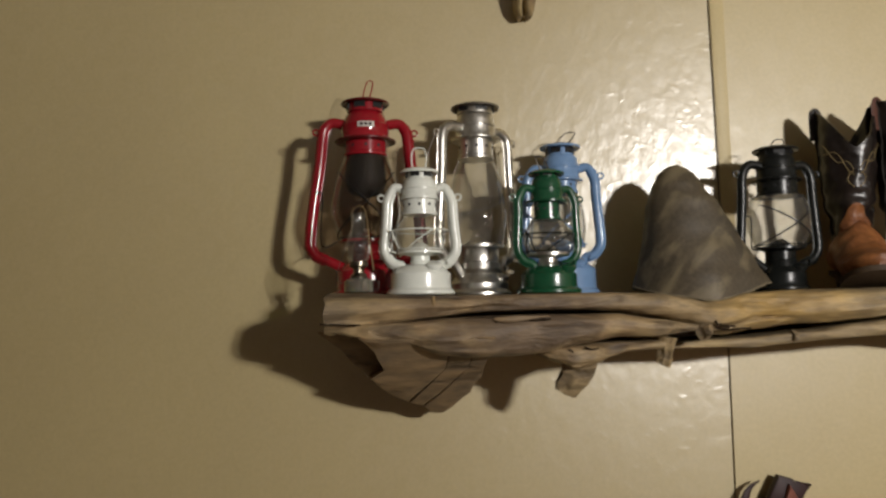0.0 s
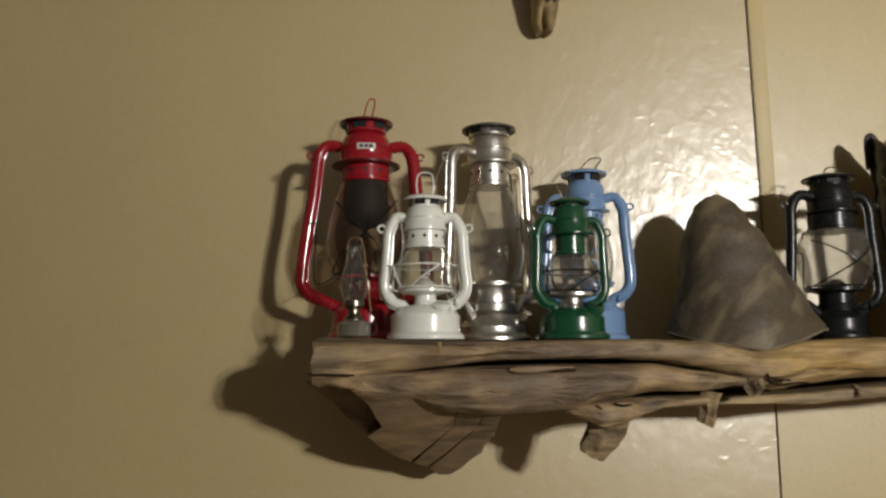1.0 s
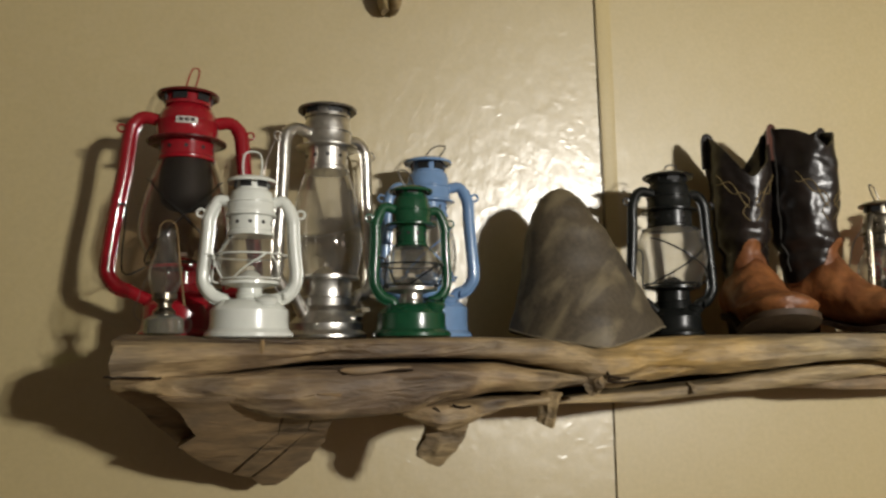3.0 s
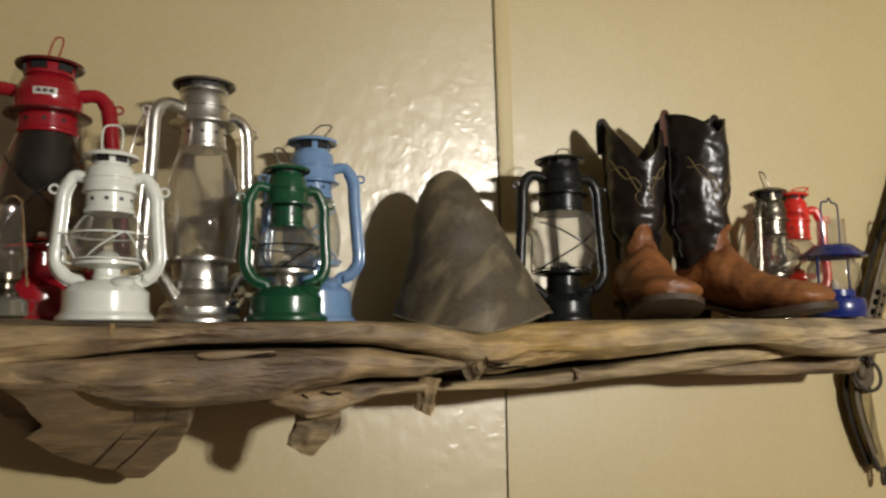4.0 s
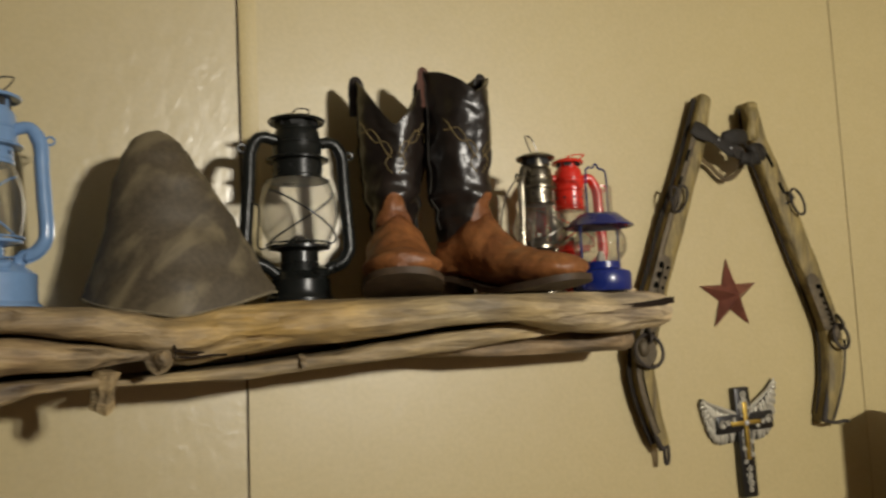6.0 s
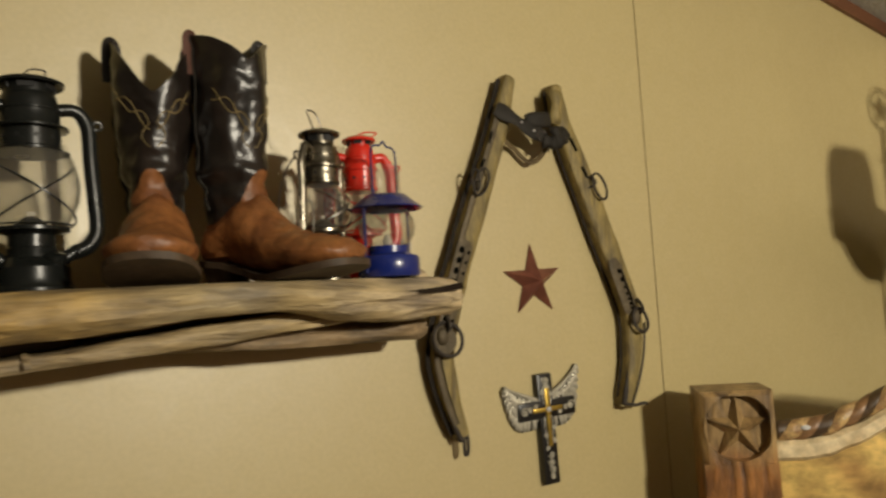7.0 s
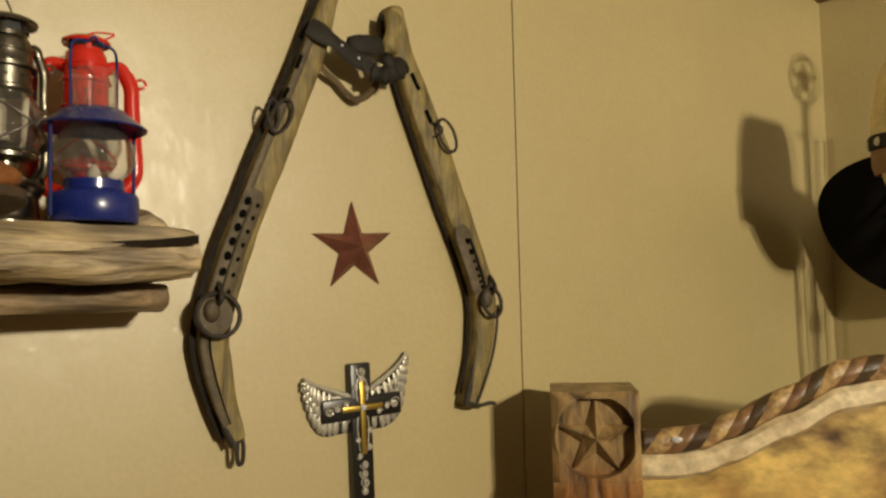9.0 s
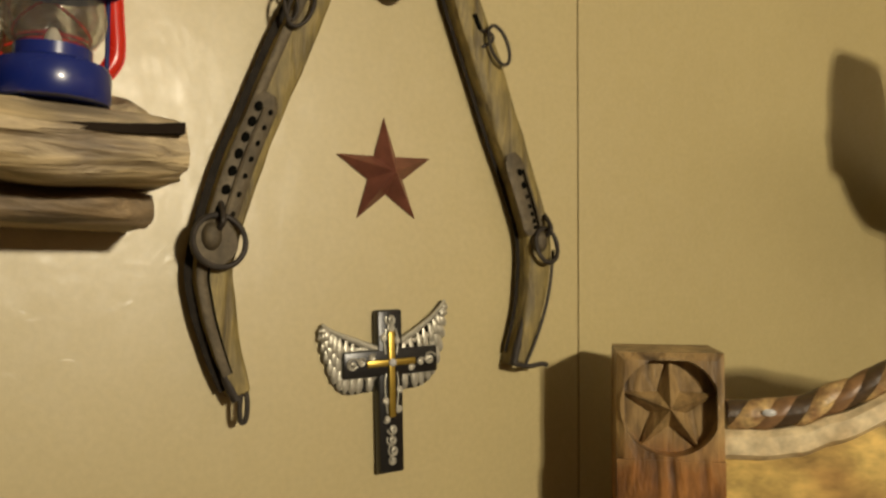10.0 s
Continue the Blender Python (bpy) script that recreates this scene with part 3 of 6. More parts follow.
shelf = thing("driftwood_shelf", "long weathered driftwood log shelf fixed to the wall", "shelf")
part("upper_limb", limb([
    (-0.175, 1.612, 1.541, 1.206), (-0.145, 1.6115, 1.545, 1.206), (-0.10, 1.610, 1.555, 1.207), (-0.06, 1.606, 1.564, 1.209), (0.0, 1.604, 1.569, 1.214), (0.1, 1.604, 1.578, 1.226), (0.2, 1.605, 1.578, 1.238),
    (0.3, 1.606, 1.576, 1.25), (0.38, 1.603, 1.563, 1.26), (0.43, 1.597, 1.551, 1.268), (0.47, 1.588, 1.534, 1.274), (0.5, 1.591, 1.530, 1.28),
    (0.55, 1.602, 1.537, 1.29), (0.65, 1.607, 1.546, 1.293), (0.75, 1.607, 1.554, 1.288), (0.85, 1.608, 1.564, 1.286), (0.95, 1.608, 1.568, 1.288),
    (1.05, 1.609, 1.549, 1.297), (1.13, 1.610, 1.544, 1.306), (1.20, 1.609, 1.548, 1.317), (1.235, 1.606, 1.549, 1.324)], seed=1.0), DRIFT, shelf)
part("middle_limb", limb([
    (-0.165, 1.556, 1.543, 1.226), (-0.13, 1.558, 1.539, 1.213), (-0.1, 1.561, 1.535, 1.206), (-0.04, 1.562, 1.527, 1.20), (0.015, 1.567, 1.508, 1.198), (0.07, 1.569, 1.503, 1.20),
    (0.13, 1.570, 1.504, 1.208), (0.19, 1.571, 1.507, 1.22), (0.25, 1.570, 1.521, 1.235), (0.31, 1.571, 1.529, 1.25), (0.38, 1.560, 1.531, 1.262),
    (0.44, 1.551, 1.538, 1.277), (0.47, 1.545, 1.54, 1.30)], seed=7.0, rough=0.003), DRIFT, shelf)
part("lower_branch", limb([
    (0.165, 1.513, 1.505, 1.29), (0.2, 1.514, 1.497, 1.266), (0.235, 1.518, 1.478, 1.258), (0.265, 1.520, 1.480, 1.263), (0.3, 1.521, 1.497, 1.275),
    (0.33, 1.522, 1.506, 1.283), (0.395, 1.522, 1.509, 1.292)], seed=13.0, rough=0.003), DRIFT, shelf)
part("lower_limb", limb([
    (0.41, 1.514, 1.506, 1.35), (0.5, 1.520, 1.505, 1.345), (0.565, 1.523, 1.504, 1.348), (0.67, 1.533, 1.514, 1.35), (0.78, 1.546, 1.523, 1.352),
    (0.865, 1.556, 1.528, 1.354), (0.99, 1.568, 1.541, 1.358), (1.07, 1.562, 1.547, 1.37)], seed=21.0), DRIFT, shelf)
part("support_board", limb([(0.72, 1.545, 1.522, 1.42), (0.95, 1.545, 1.516, 1.405), (1.18, 1.548, 1.512, 1.405), (1.228, 1.546, 1.512, 1.418)], seed=33.0, rough=0.0045), DRIFT_CUT, shelf, "dark rough support board")

part("end_ridge", limb([(1.182, 1.640, 1.58, 1.395), (1.20, 1.635, 1.58, 1.385), (1.212, 1.626, 1.58, 1.385), (1.228, 1.610, 1.585, 1.395)], seed=41.0, rough=0.002), DRIFT, shelf, "raised ridge of wood at the end")

# right-hand split in the upper limb's end
part("end_split", prism([(1.100, 1.5835), (1.145, 1.5880), (1.180, 1.5905), (1.205, 1.5930), (1.2285, 1.5965), (1.2285, 1.5868), (1.20, 1.5838), (1.175, 1.5822), (1.145, 1.5822), (1.118, 1.5818)], 1.3070, 1.40), CRACK, shelf, "dark open split in the end grain")


def stump(outline, names, y0=1.235, slope=1.75):
    """A sawn root stump that slopes back to the wall below the log; it is cracked through in places."""
    for pts in outline:
        bm = bmesh.new()
        front = [bm.verts.new((x, y0 + (1.515 - z) * slope, z)) for x, z in pts]
        rear = [bm.verts.new((x, 1.547, z + 0.006)) for x, z in pts]
        n = len(front)
        f = bm.faces.new(front)
        bm.faces.new(list(reversed(rear)))
        for i in range(n):
            j = (i + 1) % n
            bm.faces.new((front[j], front[i], rear[i], rear[j]))
        bmesh.ops.bevel(bm, geom=list(f.edges), offset=0.003, segments=2, affect="EDGES", profile=0.5)
        bmesh.ops.triangulate(bm, faces=[g for g in bm.faces if len(g.verts) > 4])
        bmesh.ops.subdivide_edges(bm, edges=[e for e in bm.edges if e.calc_length() > 0.02], cuts=2, use_grid_fill=True)
        for v in bm.verts:
            v.co += 0.004 * Vector(noise.noise_vector(v.co * 22))
        part(names, bm, DRIFT_CUT, shelf, "sawn and cracked root stump", angle=60)


stump([
    [(-0.118, 1.535), (-0.095, 1.515), (-0.083, 1.495), (-0.080, 1.480), (-0.096, 1.474), (-0.112, 1.467), (-0.102, 1.451), (-0.049, 1.412), (0.021, 1.482), (0.03, 1.535)],
    [(-0.046, 1.411), (-0.021, 1.403), (0.060, 1.482), (0.066, 1.535), (0.032, 1.535), (0.0235, 1.482)],
    [(-0.019, 1.402), (-0.005, 1.385), (0.016, 1.386), (0.065, 1.433), (0.082, 1.466), (0.088, 1.49), (0.098, 1.535), (0.068, 1.535), (0.0625, 1.482)]], "stump_block")
stump([[(-0.198, 1.545), (-0.16, 1.514), (-0.136, 1.487), (-0.117, 1.463), (-0.085, 1.466), (-0.06, 1.50), (-0.05, 1.545)]], "root_block", 1.325, 0.9)


def stub(points, radii, seed, name):
    path = smooth_path(points, 6)
    n = len(path)
    rs = [radii[0] + (radii[1] - radii[0]) * i / (n - 1) for i in range(n)]
    bm = sweep(path, rs, 22)
    axis = (path[-1] - path[0]).normalized()
    for v in bm.verts:
        u = max(0.0, min(1.0, (v.co - path[0]).dot(axis) / (path[-1] - path[0]).length))
        out = v.co - (path[0] + (path[-1] - path[0]) * u)
        a = math.atan2(out.y, out.x)
        v.co += out * (0.16 * math.sin(3 * a + seed) + 0.10 * math.sin(7 * a + 2 * seed) + 0.22 * (1 - u) ** 3)
        if u > 0.97:
            v.co += axis * 0.35 * radii[1] * noise.noise(v.co * 90 + Vector((seed, 0, 0)))
        v.co += 0.0032 * Vector(noise.noise_vector(v.co * 60 + Vector((seed, 0, 0))))
    part(name, bm, DRIFT, shelf, "short broken-off branch stub", angle=50)


stub([(0.25, 1.315, 1.50), (0.246, 1.325, 1.470), (0.231, 1.345, 1.442)], (0.026, 0.0205), 3, "branch_stub")
stub([(0.405, 1.31, 1.528), (0.402, 1.312, 1.505), (0.399, 1.318, 1.482)], (0.012, 0.013), 5, "branch_stub")
stub([(0.462, 1.29, 1.54), (0.464, 1.277, 1.539), (0.468, 1.272, 1.541)], (0.013, 0.006), 6, "knot")
stub([(0.645, 1.36, 1.53), (0.646, 1.345, 1.526), (0.646, 1.342, 1.516)], (0.004, 0.003), 9, "knot")


for (x0, z0), (x1, z1), y in (((-0.180, 1.5605), (-0.115, 1.5585), 1.2055), ((0.10, 1.5595), (0.19, 1.5635), 1.2125)):
    part("crack", sweep([(x0 + (x1 - x0) * i / 14, y + 0.06 * max(0, x0 + (x1 - x0) * i / 14 - 0.1), z0 + (z1 - z0) * i / 14 + 0.0016 * noise.noise(Vector((i * 0.6, x0 * 50, 0)))) for i in range(15)], 0.0014, 6), CRACK, shelf, "thin dark drying crack")
part("peg_end", sweep([(0.001, 1.2142, 1.586), (0.001, 1.2155, 1.594), (0.001, 1.222, 1.6015)], 0.0032, 6), PEG, shelf, "pale square peg end")
part("knot", sweep(smooth_path([(0.098, 1.214, 1.5645), (0.118, 1.211, 1.5635), (0.15, 1.214, 1.5655), (0.188, 1.222, 1.5675)], 6), [0.001 + 0.0042 * math.sin(math.pi * min(1, (i + 1) / 17)) for i in range(19)], 10), DRIFT_CUT, shelf, "long lens-shaped knot")
for pts in ([(0.478, 1.555), (0.480, 1.548), (0.479, 1.540)], [(0.480, 1.549), (0.495, 1.546), (0.512, 1.545)], [(0.482, 1.541), (0.500, 1.5395), (0.524, 1.541), (0.54, 1.5405)], [(0.25, 1.515), (0.262, 1.5115), (0.275, 1.513)], [(0.225, 1.512), (0.232, 1.506), (0.228, 1.50)]):
    near = {0.478: 1.279, 0.480: 1.279, 0.482: 1.280, 0.25: 1.261, 0.225: 1.262}[pts[0][0]]
    part("crack", sweep(smooth_path([(x, near - 0.002 + 0.1 * (x - pts[0][0]), z) for x, z in pts], 5), 0.0016, 6), CRACK, shelf, "thin dark drying crack")


# ---- hurricane lanterns ----
def wire_guard(s, mat, lan):
    """A ring round the globe with crossed wires before and behind."""
    r, zl, zh = s["globe_r"] + 0.004, s["globe_lo"], s["globe_hi"]
    if s.get("girdle"):
        zm, rb = zl + (zh - zl) * 0.56, s["globe_base"] + 0.006
        part("guard_ring", sweep(ring_path((0, 0, zm), r - 0.001, "z"), 0.0013, 6, closed=True), mat, lan)
        part("globe_ring", sweep(ring_path((0, 0, zl + 0.003), rb, "z"), 0.0013, 6, closed=True), mat, lan)
        for a0, a1 in ((-118, -62), (-22, -58), (-150, -158)):
            pts = []
            for i in range(9):
                u, a = i / 8, radians(a0 + (a1 - a0) * i / 8)
                rr = rb + (r + 0.001 - rb) * math.sin(u * math.pi / 2)
                pts.append((rr * math.cos(a), rr * math.sin(a), zl + 0.003 + (zm - zl - 0.003) * u))
            part("guard_wire", sweep(pts, 0.0012, 6), mat, lan)
        return
    bm = bmesh.new()
    for side in (-1,):
        for d in (-1, 1):
            pts = []
            for i in range(13):
                u = i / 12
                a = side * math.pi / 2 + d * (u - 0.5) * math.radians(150)
                bulge = 0.78 + 0.22 * math.sin(math.pi * min(1, u * 1.1))
                pts.append((r * bulge * math.cos(a), r * bulge * math.sin(a), zl + 0.004 + (zh - zl) * 0.78 * (math.sin((u - 0.5) * math.pi * 0.9) * 0.5 + 0.5)))
            sweep(smooth_path(pts, 3), 0.0014, 6, bm=bm)
    part("wire_guard", bm, mat, lan)
    part("globe_ring", sweep(ring_path((0, 0, zl + 0.003), s["globe_base"] + 0.006, "z"), 0.0014, 6, closed=True), mat, lan)


def lantern(label, at, turn, s, paint, metal=None, wires=None, guard=True, tilt=(0, 0), bail=True, globe=None):
    """A cold-blast lantern. s holds heights above the base and radii in metres; the side tubes lie along local x."""
    metal, wires = metal or paint, wires or paint
    lan = thing("hurricane_lantern", label, "lantern", at, turn, tilt=tilt)
    rb, rt, zs, zt = s["base_r"], s["tank_r"], s["tank_sh"], s["tank_top"]
    part("tank", lathe([(0, 0), (rb - 0.003, 0), (rb, 0.002), (rb, 0.006), (rb - 0.003, 0.009), (rt + 0.001, 0.012), (rt, zs * 0.5), (rt, zs - 0.004), (rt - 0.004, zs), (rt * 0.72, (zs + zt) / 2 + 0.003), (s["burner_r"] + 0.004, zt), (0, zt)], 44), paint, lan)
    gb, gl, gh, gr, gt = s["globe_base"], s["globe_lo"], s["globe_hi"], s["globe_r"], s["globe_top"]
    part("burner", lathe([(0, zt - 0.001), (s["burner_r"], zt), (s["burner_r"] + 0.001, zt + (gl - zt) * 0.25), (s["burner_r"] * 0.97, zt + (gl - zt) * 0.3), (s["burner_r"] * 0.97, gl - 0.009), (gb * 0.8, gl - 0.006), (gb + 0.004, gl - 0.004), (gb + 0.004, gl), (gb * 0.6, gl + 0.001), (0.012, gl + 0.012), (0.006, gl + 0.016), (0, gl + 0.016)], 32), s.get("burner_mat", metal), lan)
    part("wick", box(-0.005, 0.005, -0.0012, 0.0012, gl + 0.014, gl + 0.022), WICK, lan)
    gm = s.get("globe_mid", 0.4)
    prof = []
    for i in range(17):
        u = i / 16
        if u < gm:
            k = math.sin(u / gm * math.pi / 2)
            r = gb + (gr - gb) * k
        else:
            k = (u - gm) / (1 - gm)
            r = gr + (gt - gr) * k ** s.get("shoulder", 1.9)
        prof.append((r, gl + (gh - gl) * u))
    part("globe", shell(smooth_path([(r, 0, z) for r, z in prof], 2)), globe or GLASS, lan, "clear glass globe" if globe is None else "smoke-darkened glass globe")
    vb, vr = s["vent_lo"], s["vent_r"]
    fz, fr = s["flange_z"], s["flange_r"]
    part("vent_band", lathe([(0, vb), (gt + 0.001, vb), (vr + 0.002, vb + 0.002), (vr + 0.002, vb + 0.005), (vr, vb + 0.007), (vr, fz - 0.001), (0, fz - 0.001)], 36), metal, lan)
    for k in range(10):
        a = 2 * math.pi * (k + 0.5) / 10
        bm = lathe([(0, 0), (s.get("hole", 0.003), 0), (s.get("hole", 0.003), 0.0012), (0, 0.0012)], 10, None, Matrix.Rotation(a, 4, "Z") @ Matrix.Translation((vr - 0.0006, 0, vb + (fz - vb) * 0.58)) @ Matrix.Rotation(math.pi / 2, 4, "Y"))
        part("vent_hole", bm, SOOT, lan, "small round dark vent hole")
    part("flange", lathe([(0, fz - 0.002), (fr - 0.002, fz - 0.003), (fr, fz - 0.002), (fr, fz), (fr - 0.004, fz + 0.002), (0, fz + 0.002)], 40), s.get("flange_mat", paint), lan)
    hr, ht, hb = s["hood_r"], s["hood_top"], fz + 0.001
    hm = (ht - hb)
    hq = s.get("bell", 0.0)
    part("hood", lathe([(0, hb), (hr + 0.003, hb), (hr + 0.0032, hb + hm * 0.06), (hr + 0.0022, hb + hm * 0.10), (hr + 0.0022, hb + hm * 0.44), (hr + 0.0034, hb + hm * 0.47), (hr + 0.0034, hb + hm * 0.50), (hr + 0.0006, hb + hm * 0.53), (hr - hq * 0.3, hb + hm * 0.72), (hr - 0.001 - hq * 0.75, hb + hm * 0.88), (hr - 0.003 - hq, hb + hm * 0.97), (hr - 0.006 - hq, ht), (0, ht)], 40), paint, lan)
    cr, cz = s["cap_r"], s["cap_z"]
    ch = s.get("chimney", 0.66)
    part("chimney", lathe([(0, ht - 0.001), (cr * ch, ht - 0.001), (cr * ch * 0.98, cz), (0, cz)], 28), metal, lan)
    for k in range(6):
        m = Matrix.Rotation(math.pi * k / 3 + 0.2, 4, "Z") @ Matrix.Translation((cr * ch * 0.985, 0, (ht + cz) / 2 + 0.0015))
        part("cap_slot", box(-0.001, 0.001, -cr * 0.23, cr * 0.23, -(cz - ht) * 0.36, (cz - ht) * 0.30, m=m), SOOT, lan, "dark vent slot")
    part("cap", lathe([(0, cz + 0.0045), (cr * 0.35, cz + 0.004), (cr * 0.5, cz + 0.001), (cr * 0.75, cz + 0.0015), (cr - 0.001, cz - 0.003), (cr, cz - 0.001), (cr - 0.0005, cz + 0.001), (cr * 0.75, cz + 0.005), (cr * 0.4, cz + 0.0075), (0, cz + 0.0085)], 40), s.get("cap_mat", paint), lan)
    lw, lh, lean = s["loop_w"], s["loop_h"], s.get("lean", 0.0)
    loop = [(-0.85, 0.004 / lh, 0.0), (-1, 0.5, 0.05), (-0.85, 0.88, 0.12), (-0.4, 1.0, 0.15), (0.4, 1.0, 0.15), (0.85, 0.88, 0.12), (1, 0.5, 0.05), (0.85, 0.004 / lh, 0.0)]
    part("cap_loop", sweep(smooth_path([(x * lw + lean * h, y * lh, cz + 0.002 + h * lh) for x, h, y in loop], 5), 0.0013, 6), s.get("loop_mat", wires), lan, "bent wire lifting loop")
    xt, xl, zt2, tr = s["tube_x_hi"], s["tube_x_lo"], s["tube_z_hi"], s["tube_r"]
    zl2 = s["tube_z_lo"]
    for sx in (-1, 1):
        pts = [(sx * (hr - 0.002), 0, zt2 - 0.003), (sx * (hr + (xt - hr) * 0.5), 0, zt2), (sx * (xt - 0.006), 0, zt2 - 0.008), (sx * (xt + 0.001), 0, zt2 - 0.026), (sx * (xt + (xl - xt) * 0.3), 0, zt2 - (zt2 - zl2) * 0.35), (sx * (xt + (xl - xt) * 0.75), 0, zt2 - (zt2 - zl2) * 0.65), (sx * xl, 0, zl2 + 0.030), (sx * (xl - 0.002), 0, zl2 + 0.014), (sx * (xl - 0.013), 0, zl2 - 0.001), (sx * (xl - 0.030), 0, zl2 - 0.008), (sx * (rt * 0.6), 0, zs - 0.002)]
        tube = part("side_tube", sweep(smooth_path(pts, 6), tr, 14), s.get("tube_mat", paint), lan)
        part("tube_seam", sweep(smooth_path(pts[2:-1], 6), tr + 0.0013, 10, flat=0.13, up=(0, 1, 0)), s.get("tube_mat", paint), tube)
        ez = zt2 - 0.018
        part("ear", sweep(ring_path((sx * (xt + tr + 0.004), 0, ez), s.get("ear", 0.0056), "y", 14), 0.0017, 6, closed=True), metal, lan)
    if bail:
        ex = xt + tr + 0.005
        drop = s.get("bail_drop", 0.10)
        pts = [(-ex, 0, zt2 - 0.018), (-ex - 0.006, 0.02, zt2 - 0.018 - drop * 0.3), (-ex - 0.002, 0.035, zt2 - 0.02 - drop * 0.8), (0, 0.05 + s["globe_r"] * 0.3, zt2 - 0.02 - drop), (ex + 0.002, 0.035, zt2 - 0.02 - drop * 0.8), (ex + 0.006, 0.02, zt2 - 0.018 - drop * 0.3), (ex, 0, zt2 - 0.018)]
        part("bail_handle", sweep(smooth_path(pts, 6), 0.0013, 6), wires, lan, "wire bail handle hanging down")
    if guard:
        wire_guard(s, wires, lan)
    part("filler_cap", lathe([(0, -0.004), (0.012, -0.004), (0.0125, 0.003), (0.0145, 0.004), (0.0145, 0.009), (0.012, 0.011), (0, 0.0115)], 24, m=Matrix.Translation((rt * 0.45, -rt * 0.60, zs + 0.002)) @ Matrix.Rotation(radians(18), 4, "X")), metal, lan)
    part("wick_rod", sweep([(0.008, -0.004, zt + 0.006), (gb + 0.012, -0.008, zt + 0.004)], 0.0011, 6), wires, lan)
    part("wick_knob", lathe([(0, -0.0015), (0.006, -0.0015), (0.006, 0.0015), (0, 0.0015)], 14, m=Matrix.Translation((gb + 0.012, -0.008, zt + 0.004)) @ Matrix.Rotation(math.pi / 2, 4, "Y")), metal, lan)
    lever = s["tube_x_hi"] + (s["tube_x_lo"] - s["tube_x_hi"]) * 0.55
    part("globe_lever", sweep(smooth_path([(-lever, -tr, (zt2 + zl2) / 2 - 0.01), (-lever + 0.012, -tr - 0.004, (zt2 + zl2) / 2 - 0.016), (-lever + 0.010, -tr - 0.004, zl2 + 0.02), (-gb - 0.006, -0.006, gl - 0.002)], 5), 0.0013, 6), wires, lan)
    return lan


SIZES_BIG = dict(base_r=0.064, tank_r=0.056, tank_sh=0.050, tank_top=0.066, burner_r=0.026, globe_base=0.046, globe_lo=0.104, globe_hi=0.262, globe_r=0.060, globe_top=0.036, globe_mid=0.35,
                 vent_lo=0.262, vent_r=0.034, flange_z=0.292, flange_r=0.053, hood_r=0.034, hood_top=0.357, cap_r=0.046, cap_z=0.374, loop_w=0.007, loop_h=0.045,
                 tube_x_hi=0.088, tube_x_lo=0.108, tube_z_hi=0.336, tube_z_lo=0.075, tube_r=0.0098, bail_drop=0.12, hole=0.003)
red = lantern("large red enamel hurricane lantern with sooty glass on the shelf", (-0.1225, 1.42, TOP + 0.003), 6, dict(SIZES_BIG, cap_mat=RED_DARK, flange_mat=RED_DARK, loop_mat=RED, lean=0.010, hood_top=0.348, cap_z=0.365, tube_z_hi=0.327, tube_x_hi=0.079, tube_x_lo=0.104, hood_r=0.043, flange_r=0.058, vent_r=0.040, bell=0.008, globe_r=0.066, globe_top=0.040, shoulder=1.6, chimney=0.74), RED, globe=SMOKED, wires=BLACK, bail=False)
part("soot_sleeve", lathe([(0, 0.186), (0.014, 0.187), (0.026, 0.191), (0.034, 0.199), (0.0375, 0.210), (0.0380, 0.228), (0.0375, 0.248), (0.036, 0.264), (0, 0.264)], 32), SOOT, red, "black sooted inner chimney")
sticker = part("label_plate", sweep([(x, -math.sqrt(0.0460 ** 2 - x * x), 0.316) for x in [-0.015 + 0.0015 * i for i in range(21)]], 0.0009, 12, flat=5.6, up=(0, 0, 1)), LABEL, red, "small white oval label")
for k in range(3):
    part("label_bar", box(-0.011 + 0.008 * k, -0.005 + 0.008 * k, -0.0477, -0.0452, 0.3135, 0.3185), LABEL_INK, sticker)

lantern("small white enamel hurricane lantern near the shelf's front", (-0.020, 1.31, TOP), 0, dict(
    base_r=0.059, tank_r=0.052, tank_sh=0.041, tank_top=0.053, burner_r=0.017, globe_base=0.035, globe_lo=0.076, globe_hi=0.139, globe_r=0.046, globe_top=0.030, girdle=1,
    vent_lo=0.139, vent_r=0.029, flange_z=0.168, flange_r=0.034, hood_r=0.029, hood_top=0.202, cap_r=0.034, cap_z=0.215, loop_w=0.013, loop_h=0.042,
    tube_x_hi=0.055, tube_x_lo=0.062, tube_z_hi=0.188, tube_z_lo=0.058, tube_r=0.0078, bail_drop=0.09, hole=0.0026), WHITE, bail=False)

lantern("large galvanised steel hurricane lantern with clear glass", (0.088, 1.445, TOP), 36, dict(SIZES_BIG, burner_r=0.041, base_r=0.064, tank_r=0.057, tank_sh=0.027, tank_top=0.050, globe_base=0.047, globe_mid=0.30, globe_lo=0.096, globe_hi=0.262, globe_r=0.057, globe_top=0.034,
    vent_r=0.033, vent_lo=0.262, flange_z=0.301, flange_r=0.049, hood_r=0.036, hood_top=0.350, cap_r=0.047, cap_z=0.363, chimney=0.76, tube_x_hi=0.080, tube_x_lo=0.092, tube_z_hi=0.322, tube_r=0.0094, ear=0.0068, bail_drop=0.135, loop_h=0.004, loop_w=0.004, cap_mat=WIRE), SILVER, guard=False)

